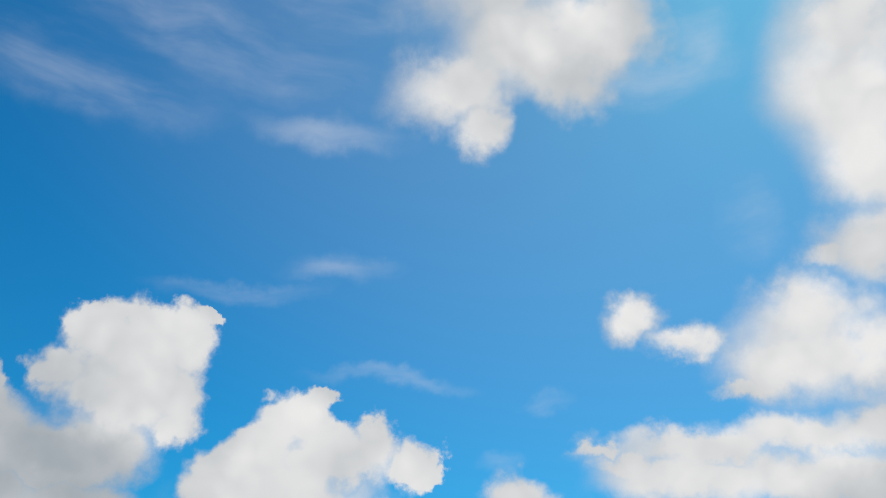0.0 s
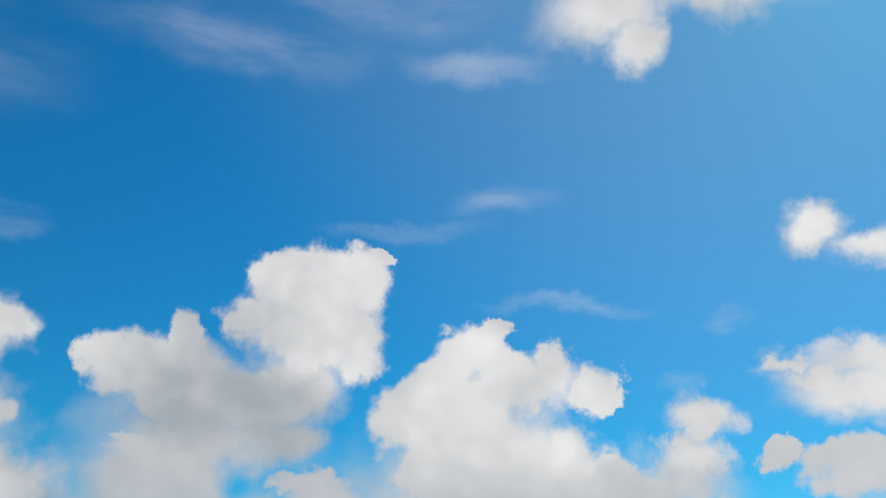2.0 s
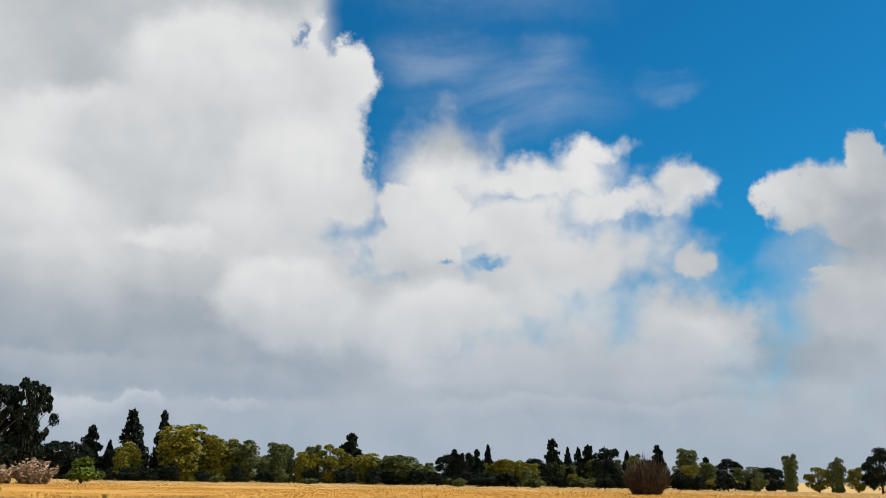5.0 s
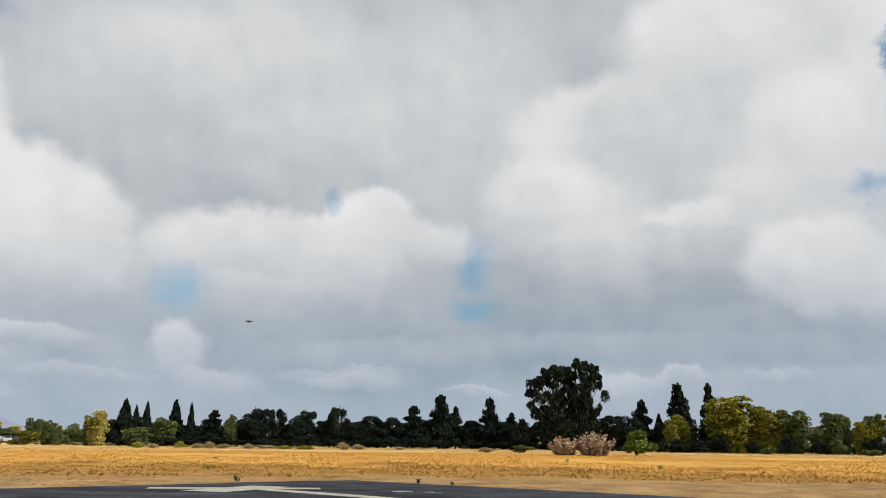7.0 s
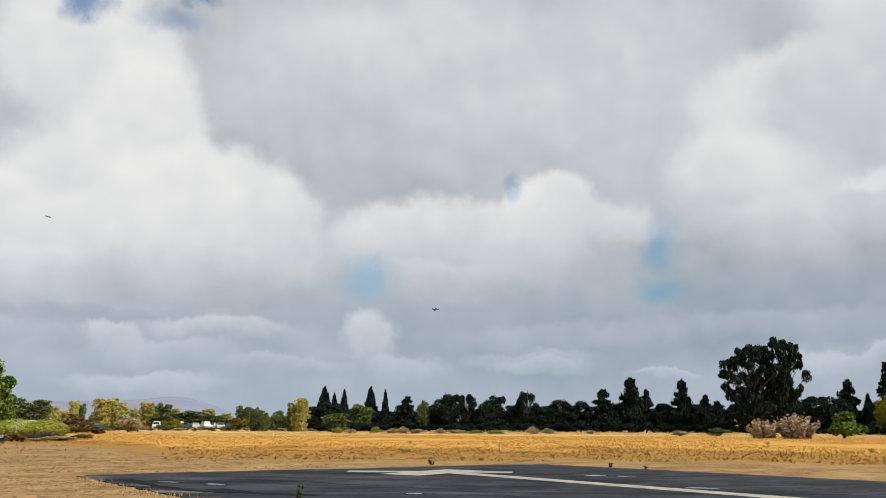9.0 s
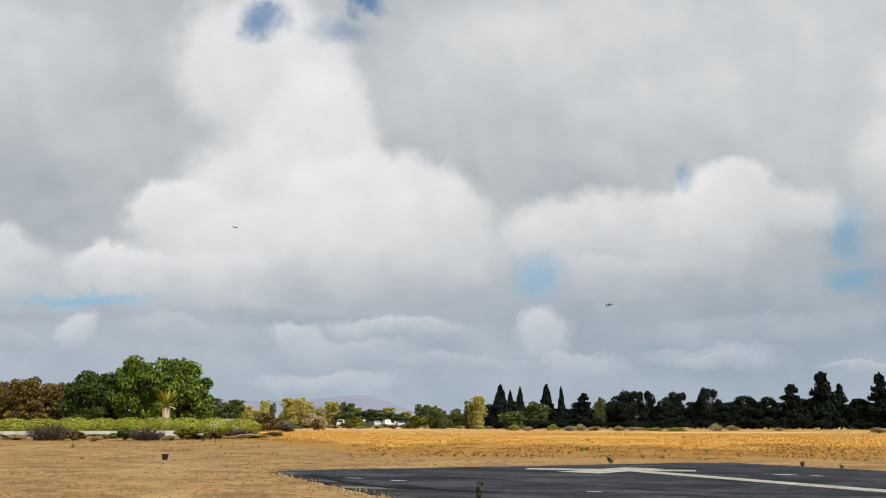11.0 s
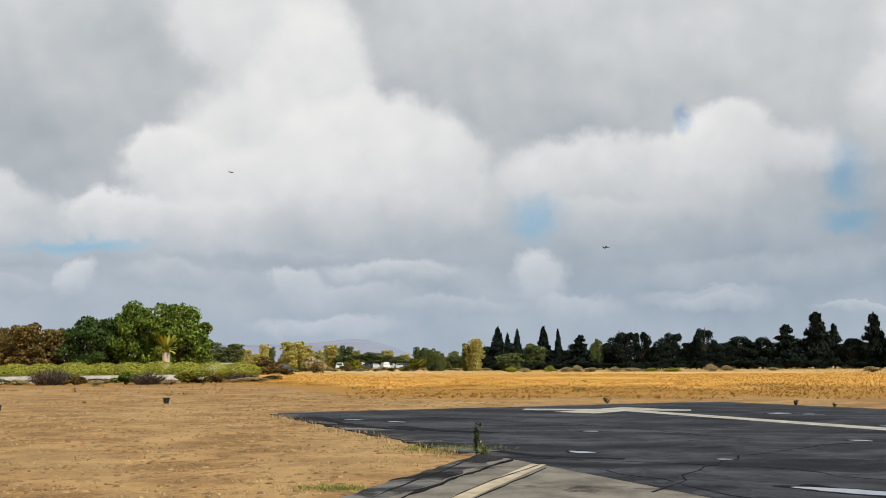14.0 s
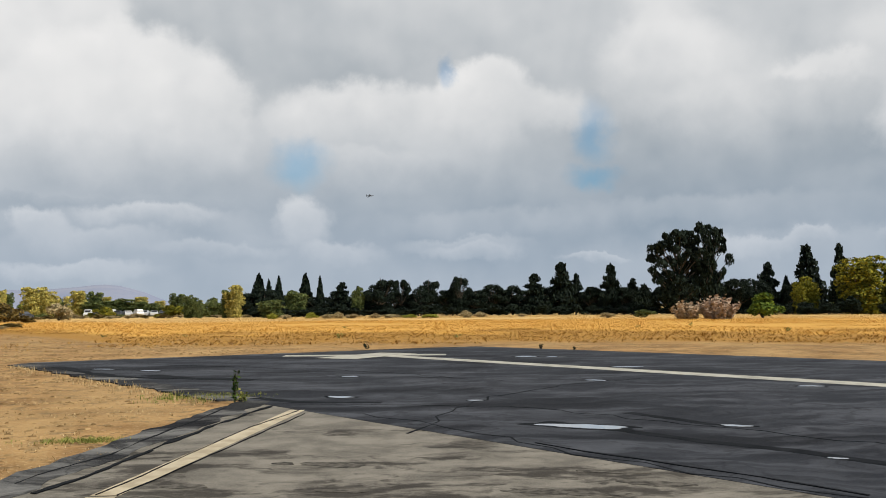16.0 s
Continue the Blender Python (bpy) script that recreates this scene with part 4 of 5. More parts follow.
# ---- the far hill ----
def make_hill():
    """A long ridge far beyond the trees, with haze painted into its colour."""
    bm = bmesh.new()
    rows = []
    for k, depth in enumerate((3600, 3900, 4300)):
        row = []
        for i in range(61):
            az = 40 - i * 0.75
            peak = 104 * math.exp(-((az - 16.0) / 3.8) ** 2) + 88 * math.exp(-((az - 26) / 7) ** 4) + 12 * noise.noise((az * 0.35, 0.3, 0))
            h = max(-2, peak * (0.0, 0.75, 1.0)[k] + 6 * noise.noise((az * 0.9, k, 2.0)) * (k > 0))
            row.append(bm.verts.new(polar(az, depth, h)))
        rows.append(row)
    for a, c in zip(rows, rows[1:]):
        for i in range(60):
            bm.faces.new((a[i], c[i], c[i + 1], a[i + 1]))
    return tagged(part("backdrop", bm, M_HILL, smooth=True), "hill on the horizon, painted blue-grey for the haze", "hill", kind="structure")


# the haze of distance is put into this blue-grey base colour
M_HILL = material("haze_tinted_hillside", speckled((0.200, 0.222, 0.290), (0.250, 0.262, 0.315), 0.004), rough=1.0, spec=0.0)
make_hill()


# ---- grass ----
def blades(name, spots, mat, label, width=0.02, bend=(0.1, 0.6)):
    """Tufts of bent stems at (x, y, height, spread), as one mesh."""
    g = random.Random(7)
    verts, faces = [], []
    for x, y, h, spread, count in spots:
        for _ in range(count):
            a = g.uniform(0, 6.2832)
            fx, fy = x + g.gauss(0, spread), y + g.gauss(0, spread)
            lean = h * g.uniform(*bend) * (4 if h < 0.05 else 1)
            w = width * g.uniform(0.7, 1.4)
            cx, cy, k = math.cos(a), math.sin(a), len(verts)
            t = h * g.uniform(0.6, 1.1)
            verts += [(fx - cy * w, fy + cx * w, -0.02), (fx + cy * w, fy - cx * w, -0.02), (fx + cx * lean, fy + cy * lean, t)]
            faces.append((k, k + 1, k + 2))
    return tagged(new(name, mesh_of(name, verts, faces, mat)), label, "grass", kind="stuff")


def clods(spots, mat):
    """Low crumbled lumps of earth and matted straw, as one mesh."""
    g = random.Random(17)
    verts, faces = [], []
    for x, y, r, h in spots:
        k, turn = len(verts), g.uniform(0, 6.28)
        for i in range(7):
            a = turn + 6.2832 * i / 7
            q = r * g.uniform(0.6, 1.25)
            verts.append((x + math.cos(a) * q, y + math.sin(a) * q * 0.7, -0.01))
        for i in range(5):
            a = turn + 0.4 + 6.2832 * i / 5
            q = r * g.uniform(0.25, 0.6)
            verts.append((x + math.cos(a) * q, y + math.sin(a) * q * 0.7, h * g.uniform(0.6, 1.2)))
        faces.append(tuple(k + 7 + i for i in range(5)))
        for i in range(7):
            j = (i + 1) % 7
            u, w = k + 7 + i * 5 // 7, k + 7 + (j * 5 // 7 if j else 0)
            faces.append((k + i, k + j, w, u) if u != w else (k + i, k + j, u))
    return tagged(new("earth_clods", mesh_of("earth_clods", verts, faces, mat)), "crumbled clods and matted straw on the bare earth", "earth", kind="stuff")


def on_tarmac(x, y):
    p = Vector((x, y)) - CORNER
    side = p.dot(Vector((0.811, 0.585)))
    along = p.dot(NEAR_WAY)
    if -0.4 < side < 18.2 and along > -1.0 + 0.02 * side:
        return True
    return along > 14 and side < 0 and x > -3.0 - max(0.0, 9 - y) * 0.1


def make_grass():
    g = random.Random(3)
    tall, short = [], []
    for _ in range(52000):
        az, d = g.uniform(-100, 50), math.sqrt(g.uniform(41 ** 2, 168 ** 2))
        p = polar(az, d)
        patch = noise.noise((p.x * 0.05, p.y * 0.05, 0)) + 0.5 * noise.noise((p.x * 0.2, p.y * 0.2, 3))
        if on_tarmac(p.x, p.y) or az > 24 and d > 92 or (az > 16 and d < 84 - max(0, 24 - az) * 3 and g.random() < 0.93) or patch < -0.35 + max(0, (50 - d) * 0.03):
            continue
        tall.append((p.x, p.y, g.uniform(0.06, 0.15) * (1 + 0.6 * max(patch, 0)), 0.5, 11))
    for _ in range(15000):
        az, d = g.uniform(-70, 52), math.sqrt(g.uniform(7 ** 2, 52 ** 2))
        p = polar(az, d)
        if on_tarmac(p.x, p.y) or noise.noise((p.x * 0.5, p.y * 0.5, 5)) < -0.05:
            continue
        short.append((p.x, p.y, g.uniform(0.012, 0.04), g.uniform(0.05, 0.16), 12))
    lumps = []
    for _ in range(9000):
        az, d = g.uniform(4, 52), math.sqrt(g.uniform(7 ** 2, 46 ** 2))
        p = polar(az, d)
        if not on_tarmac(p.x, p.y) and p.x < -3.6 and noise.noise((p.x * 0.35, p.y * 0.8, 8)) > -0.1:
            lumps.append((p.x, p.y, g.uniform(0.02, 0.10), g.uniform(0.006, 0.026)))
    clods(lumps, M_CLOD)
    blades("tall_dry_grass", tall, M_STRAW, "tall golden dry grass covering the field", 0.03, (1.2, 2.6))
    blades("short_dry_grass", short, M_STUBBLE, "short trodden straw-coloured grass on bare earth", 0.012)


M_CLOD = material("crumbled_earth", leafy((0.13, 0.08, 0.035), (0.42, 0.28, 0.13), (0.24, 0.15, 0.065)), rough=0.95, spec=0.05)
M_STUBBLE = material("straw_stubble", leafy((0.26, 0.18, 0.08), (0.52, 0.39, 0.20), (0.4, 0.28, 0.13)), rough=0.8)
make_grass()
blades("green_grass_patch", [(-3.58 + fill.gauss(0, .28), 11.68 + fill.gauss(0, .10), fill.uniform(.02, .05), .06, 8) for _ in range(150)], M_WEED, "patch of short green grass on the bare earth", 0.008)
blades("green_grass_patch", [(-3.1 + fill.gauss(0, .5), 17.1 + fill.gauss(0, .35), fill.uniform(.03, .09), .08, 8) for _ in range(170)], M_WEED, "green and yellow grass at the corner of the tarmac", 0.010)
blades("verge_weeds", [(*(CORNER + NEAR_WAY * s + Vector((-0.55 + fill.gauss(0, .2), -0.3 + fill.gauss(0, .2)))), fill.uniform(.04, .14), .08, 5) for s in [fill.uniform(2, 15) for _ in range(110)]], M_STUBBLE, "dry weeds along the edge of the runway", 0.012)


# ---- markings, puddles and cracks on the tarmac ----
def marking(name, points, z, mat, label, category):
    return tagged(sheet(name, points, z - 0.003, z, mat), label, category, kind="structure")


LINE_FROM, LINE_WAY = Vector((0.0, 31.2)), Vector((0.583, -0.812))
marking("centre_line", strip(LINE_FROM, LINE_FROM + LINE_WAY * 60, 0.72), 0.0245, M_WHITE, "broad faded white line along the runway", "road marking")
marking("cross_bar", strip((-3.1, 31.25), (2.3, 31.0), 0.85), 0.0285, M_WHITE, "faded white bar at the runway's end", "road marking")
marking("arrow_bar", strip((-1.35, 29.2), (0.75, 32.3), 1.5), 0.0325, M_WHITE, "faded white block at the head of the line", "road marking")
marking("edge_line", [(-2.45, 8.17), (-2.20, 8.17), (-1.13, 14.62), (-1.37, 14.64)], 0.0215, M_CREAM, "cream painted line along the apron", "road marking")
marking("edge_line", [(-3.9, -1.0), (-3.62, -1.0), (-2.21, 8.12), (-2.46, 8.12)], 0.0215, M_CREAM, "cream painted line along the apron", "road marking")


def wander(points, rng, step=0.45, away=0.16):
    """A polyline that strays from the straight way between its points."""
    out = []
    for (ax, ay), (bx, by) in zip(points, points[1:]):
        k = max(1, int(math.hypot(bx - ax, by - ay) / step))
        for i in range(k):
            t = i / k
            out.append((ax + (bx - ax) * t + rng.uniform(-away, away) * (i > 0), ay + (by - ay) * t + rng.uniform(-away, away) * (i > 0)))
    return out + [points[-1]]


def blob(cx, cy, along, across, way, seed, bumps=26):
    g = random.Random(seed)
    side = Vector((-way.y, way.x))
    out = []
    ph = [g.uniform(0, 6.28) for _ in range(4)]
    for i in range(bumps):
        a = 6.2832 * i / bumps
        r = 1 + 0.16 * math.sin(2 * a + ph[0]) + 0.12 * math.sin(3 * a + ph[1]) + 0.09 * math.sin(5 * a + ph[2]) + 0.05 * math.sin(8 * a + ph[3])
        p = Vector((cx, cy)) + way * (math.cos(a) * along * r) + side * (math.sin(a) * across * r)
        out.append(tuple(p))
    return out


ACROSS = Vector((1.0, -0.35)).normalized()
for i, (x, y, a, c) in enumerate(((2.72, 12.12, 0.55, 0.20), (4.70, 11.92, 0.17, 0.10), (-0.66, 16.66, 0.26, 0.13), (-0.62, 21.6, 0.17, 0.12), (4.66, 19.6, 0.2, 0.12), (6.5, 23.8, 0.35, 0.16), (4.75, 29.3, 0.34, 0.25), (5.6, 28.9, 0.25, 0.2), (4.72, 9.28, 0.10, 0.04), (8.4, 17.5, 0.22, 0.12), (-5.9, 24.6, 0.28, 0.12), (-7.3, 25.4, 0.26, 0.12), (1.65, 15.72, 0.12, 0.07))):
    tagged(sheet("damp_rim", blob(x, y, a * 1.35, c * 1.45, ACROSS, 40 + i), 0.018, 0.0225, M_WET), "damp dark rim round a puddle", "damp patch", kind="structure")
    tagged(sheet("puddle", blob(x, y, a, c, ACROSS, 40 + i), 0.019, 0.0255, M_WATER), "shallow glossy puddle, bright sky partly painted into its pale colour", "puddle", "puddles on the runway", kind="structure")
damp = random.Random(9)
for pts, w in (([(2.3, 12.7), (3.1, 11.66), (3.81, 10.59), (4.5, 9.87), (5.02, 8.91), (6.2, 6.5)], 0.22), ([(3.7, 13.6), (4.17, 12.7), (4.52, 11.92)], 0.2), ([(-5.5, 22.9), (-4.3, 21.6), (-2.6, 20.9)], 0.5), ([(-2.4, 17.0), (-1.4, 15.9), (0.2, 15.6)], 0.25)):
    tagged(sheet("damp_streak", ragged_line(wander(pts, damp, 0.8, 0.08), w, damp, 0.12, 0.03), 0.018, 0.0222, M_WET), "dark damp streak on the asphalt", "damp patch", kind="structure")
for k, pts in enumerate(([(0.37, 11.75), (0.7, 12.5), (1.6, 15.5), (3.68, 18.58), (6.0, 20.0)], [(-0.2, 14.0), (0.75, 12.6), (1.96, 10.35), (3.3, 8.35), (4.6, 6.4)], [(-2.0, 15.6), (0.2, 15.2), (2.5, 14.4), (5.0, 11.0), (8.5, 6.0)], [(-6.0, 27.0), (-1.0, 24.0), (3.0, 19.5)])):
    tagged(sheet("crack", ragged_line(wander(pts, damp), 0.03, damp, 0.22, 0.014), 0.018, 0.0232, M_WET), "thin dark crack in the asphalt", "crack", "cracks in the tarmac", kind="structure")
# dark seams where the apron breaks up along its edge, beside the painted line and along the joint with the runway
for pts, w, stray in (([(-1.72, 15.29), (-1.92, 14.34), (-2.17, 13.14), (-2.36, 12.01), (-2.52, 11.07), (-2.63, 10.18), (-2.71, 9.53), (-2.82, 8.97), (-2.91, 8.45), (-3.03, 8.19)], 0.07, 0.05), ([(-2.42, 15.12), (-2.54, 13.63), (-2.71, 12.6), (-2.84, 11.46), (-2.91, 10.43), (-3.1, 9.84), (-3.25, 9.22), (-3.32, 8.66)], 0.022, 0.02), ([(-9.0, 26.7), (-7.37, 24.09), (-6.05, 22.4), (-5.24, 21.95), (-4.58, 21.53)], 0.34, 0.10), ([(-1.22, 14.55), (-1.69, 12.62), (-1.99, 10.72), (-2.21, 9.3), (-2.43, 8.07)], 0.010, 0.008), ([(-1.09, 14.13), (-1.5, 11.9), (-1.79, 10.33), (-2.04, 8.99), (-2.24, 8.05)], 0.008, 0.008), ([(1.83, 10.73), (2.26, 10.02), (2.67, 9.5), (3.1, 8.89), (3.52, 8.35), (3.84, 7.81), (4.12, 7.35)], 0.035, 0.014)):
    tagged(sheet("seam", ragged_line(wander(pts, damp, 0.5, 0.02), w, damp, 0.12, stray), 0.018, 0.0285, M_WET), "dark broken seam in the asphalt", "seam", "seams in the tarmac", kind="structure")
for i, (x, y, a, c) in enumerate(((-1.74, 8.54, 0.22, 0.1), (-0.44, 9.53, 0.3, 0.16), (-0.31, 8.16, 0.22, 0.08), (-0.96, 9.66, 0.1, 0.1), (-2.47, 8.57, 0.1, 0.06), (-2.14, 9.96, 0.13, 0.05), (2.48, 8.19, 0.3, 0.14), (1.56, 7.9, 0.55, 0.1), (2.22, 8.79, 0.35, 0.05))):
    tagged(sheet("stain", blob(x, y, a, c, ACROSS, 70 + i, 44), 0.012, 0.0195, M_STAIN), "dark damp stain on the worn apron", "stain", "stains on the apron", kind="structure")
# ---- weeds and small things ----
def weed(where, tall, wide, seed, label, dark=False, upright=False):
    g = random.Random(seed)
    ob = new("weed")
    bm = bmesh.new()
    places = []
    for i in range(6):
        tip = Vector((g.gauss(0, wide * 0.25), g.gauss(0, wide * 0.25), tall * g.uniform(0.8 if upright else 0.55, 1.0)))
        tube(bm, (0, 0, -0.02), tip, 0.008, 0.003, 5)
        for k in range(16):
            places.append((tip * g.uniform(0.05, 1.0) + Vector((g.gauss(0, wide * .12), g.gauss(0, wide * .12), 0)), ball(g)))
    part("stem", bm, M_BARK, ob)
    verts, faces = [], []
    leaves(g, places, tall * (0.075 if upright else 0.11), verts, faces)
    leaf = new("leaf_mass", mesh_of("leaf_mass", verts, faces, M_DARK if dark else M_SHADE_WEED if upright else M_WEED))
    leaf.parent = ob
    tagged(leaf, kind="stuff")
    ob.location = where
    return tagged(ob, label, "weed", "weeds round the runway")


weed((-2.42, 15.98, 0.02), 0.56, 0.13, 1, "tall slim green weed growing at the tarmac corner", upright=True)
weed((-2.30, 16.1, 0.02), 0.22, 0.35, 8, "low green weed growing at the tarmac corner")
weed(polar(0.68, 36.4), 0.30, 0.30, 2, "dark dry weed at the runway's far edge", True)
weed(polar(-10.07, 35.6), 0.22, 0.22, 3, "dark dry weed at the runway's far edge", True)
weed(polar(-12.14, 34.2), 0.18, 0.20, 4, "dark dry weed at the runway's far edge", True)
for i in range(16):
    weed(polar(fill.uniform(-60, 34), fill.uniform(42, 78)), fill.uniform(0.15, 0.32), fill.uniform(0.3, 0.6), 20 + i, "brown dry weed standing in the grass")


def lathe(bm, profile, sides=20):
    rings = [[bm.verts.new((r * math.cos(6.2832 * i / sides), r * math.sin(6.2832 * i / sides), z)) for i in range(sides)] for r, z in profile]
    for a, c in zip(rings, rings[1:]):
        for i in range(sides):
            j = (i + 1) % sides
            bm.faces.new((a[i], a[j], c[j], c[i]))
    return rings


def bucket(where, tall, wide):
    ob = new("bucket")
    bm = bmesh.new()
    r = wide / 2
    rings = lathe(bm, [(r * 0.72, 0.0), (r, tall * 0.92), (r * 1.08, tall * 0.93), (r * 1.08, tall), (r * 0.95, tall), (r * 0.68, 0.02)])
    bm.faces.new(rings[-1])
    bm.faces.new(rings[0][::-1])
    part("body", bm, M_BLACK, ob)
    bm = bmesh.new()
    pts = [Vector((r * 1.05 * math.cos(a), 0.02, tall * 0.9 - 0.06 * math.sin(a))) for a in [math.pi * i / 8 for i in range(9)]]
    for p, q in zip(pts, pts[1:]):
        tube(bm, p, q, 0.004, 0.004, 5)
    part("handle", bm, M_BLACK, ob, "thin wire handle")
    ob.location = where
    return tagged(ob, "black plastic bucket standing on bare earth", "bucket", "buckets on the field")


M_BLACK = material("black_plastic", speckled((0.012, 0.012, 0.013), (0.025, 0.025, 0.027), 9.0), rough=0.5)
bucket((-18.36, 35.86, 0), 0.24, 0.28)
bucket((-21.75, 29.9, 0), 0.20, 0.18)
bucket((-22.45, 29.95, 0), 0.15, 0.12)


# ---- the hedge and what stands beside it ----
az = 40.0
while az > 21.5:
    plant("hedge_bush", "hedge", polar(az, 96 + fill.uniform(-0.6, 0.6)), fill.uniform(1.75, 2.0), fill.uniform(3.6, 4.6), "clipped yellow-green bush in a long hedge", "hedge", "hedge along the field", variants=2)
    az -= 1.55
for az, dist, tall, wide, kind in ((36.6, 80, 1.5, 4.0, "low"), (33.4, 82, 1.7, 3.6, "twig"), (32.2, 81, 1.3, 2.6, "scrub"), (29.4, 80, 1.6, 3.6, "bush"), (28.2, 79, 1.2, 3.0, "twig"), (25.9, 82, 1.7, 3.6, "gold"), (24.6, 82, 1.1, 3.2, "scrub"), (22.9, 90, 0.9, 3.6, "twig"), (38.4, 80, 1.5, 3.6, "scrub"), (20.9, 96, 0.8, 3.2, "scrub"), (31.0, 79, 0.8, 2.4, "tan"), (26.9, 78, 0.7, 2.2, "tan")):
    if kind == "twig":
        v, f = twigs(random.Random(int(az * 10)))
        ob = new("bare_bush")
        leaf = new("twig_mass", mesh_of("twig_mass", v, f, M_TWIG))
        leaf.parent = ob
        bm = bmesh.new()
        for k in range(6):
            tube(bm, (0, 0, -0.02), (fill.uniform(-.3, .3), fill.uniform(-.3, .3), 0.6), 0.015, 0.005, 5)
        part("stems", bm, M_BARK, ob)
        ob.matrix_basis = Matrix.LocRotScale(polar(az, dist), None, Vector((wide, wide, tall * 0.85)))
        tagged(ob, "bare brown twiggy bush before the hedge", "bush", "brush before the hedge")
    else:
        plant("brush", kind, polar(az, dist), tall * 0.72, wide * 0.8, "rough overgrown bush before the hedge", "bush", "brush before the hedge")
for k in range(14):
    az = fill.uniform(21, 40)
    plant("brush", fill.choice(("tan", "scrub", "tan")), polar(az, fill.uniform(82, 91)), fill.uniform(0.3, 0.6), fill.uniform(1.6, 3.2), "rough overgrown bush before the hedge", "bush", "brush before the hedge")
v, f = twigs(random.Random(77), 700)
ob = new("bare_bush")
leaf = new("twig_mass", mesh_of("twig_mass", v, f, M_TWIG))
leaf.parent = ob
bm = bmesh.new()
for k in range(8):
    tube(bm, (0, 0, -0.02), (fill.uniform(-.3, .3), fill.uniform(-.3, .3), 0.6), 0.016, 0.005, 5)
part("stems", bm, M_BARK, ob)
ob.matrix_basis = Matrix.LocRotScale(polar(-56.1, 106), None, Vector((5.0, 5.0, 4.2)))
tagged(ob, "bare reddish-brown bush standing in the field", "bush")

M_CONCRETE = material("pale_concrete", speckled((0.36, 0.34, 0.31), (0.52, 0.50, 0.46), 1.5), rough=0.9, bump=0.01, bump_scale=8.0)


def low_wall():
    bm = bmesh.new()
    bays = [polar(40 - i * 1.25, 93.2) for i in range(13)]
    for a, c in zip(bays, bays[1:]):
        out = Vector((a.x, a.y, 0)).normalized() * 0.22
        ring = []
        for p in (a, c):
            ring.append([bm.verts.new(p + Vector((0, 0, -0.1))), bm.verts.new(p + Vector((0, 0, 0.62))), bm.verts.new(p + out + Vector((0, 0, 0.62))), bm.verts.new(p + out + Vector((0, 0, -0.1)))])
        for i in range(4):
            j = (i + 1) % 4
            bm.faces.new((ring[0][i], ring[0][j], ring[1][j], ring[1][i]))
    bmesh.ops.recalc_face_normals(bm, faces=bm.faces)
    return tagged(part("low_wall", bm, M_CONCRETE), "low pale concrete wall in front of the hedge", "wall", kind="structure")


low_wall()


def palm(where, tall):
    ob = new("palm_tree")
    bm = bmesh.new()
    lathe(bm, [(0.42, 0.0), (0.36, tall * 0.25), (0.40, tall * 0.5), (0.46, tall * 0.62), (0.2, tall * 0.68)], 12)
    part("trunk", bm, M_CONCRETE_TRUNK, ob, "pale thick palm trunk")
    verts, faces = [], []
    g = random.Random(5)
    for i in range(46):
        a, up = g.uniform(0, 6.2832), g.uniform(0.2, 2.2)
        pts = [Vector((math.cos(a) * r, math.sin(a) * r, tall * 0.66 + up * r - 0.42 * r * r)) for r in (0.0, 0.4, 0.8, 1.15)]
        side = Vector((-math.sin(a), math.cos(a), 0)) * 0.16
        k = len(verts)
        for q, p in enumerate(pts):
            w = (0.4, 1.0, 0.8, 0.1)[q]
            verts += [p - side * w, p + side * w + Vector((0, 0, 0.05))]
        faces += [(k + 2 * q, k + 2 * q + 1, k + 2 * q + 3, k + 2 * q + 2) for q in range(3)]
    fr = new("fronds", mesh_of("fronds", verts, faces, M_HEDGE))
    fr.parent = ob
    ob.location = where
    return tagged(ob, "short palm with a pale trunk and yellowed fronds", "palm tree")


M_CONCRETE_TRUNK = material("pale_palm_bark", speckled((0.40, 0.34, 0.25), (0.58, 0.50, 0.38), 4.0), rough=0.9, bump=0.03, bump_scale=8.0)
palm(polar(27.2, 108), 4.6)


# ---- parked cars ----
M_GLASS = material("dark_car_glass", speckled((0.010, 0.012, 0.014), (0.018, 0.020, 0.023), 2.0), rough=0.35, spec=0.4)
M_TYRE = material("tyre_rubber", speckled((0.012, 0.012, 0.012), (0.022, 0.022, 0.022), 20.0), rough=0.85)
M_RIM = material("wheel_rim", speckled((0.35, 0.36, 0.37), (0.5, 0.5, 0.51), 12.0), rough=0.35, metal=0.8)
M_LAMP = material("lamp_lens", speckled((0.45, 0.45, 0.44), (0.6, 0.6, 0.58), 20.0), rough=0.15)
PAINTS = [material(nm, speckled(a, c, 1.2), rough=0.28, spec=0.5) for nm, a, c in (("white_car_paint", (0.55, 0.55, 0.54), (0.64, 0.64, 0.63)), ("silver_car_paint", (0.40, 0.41, 0.42), (0.48, 0.49, 0.50)), ("dark_car_paint", (0.03, 0.035, 0.045), (0.05, 0.055, 0.065)))]
PAINT_NAMES = ("white", "silver-grey", "dark blue-grey")


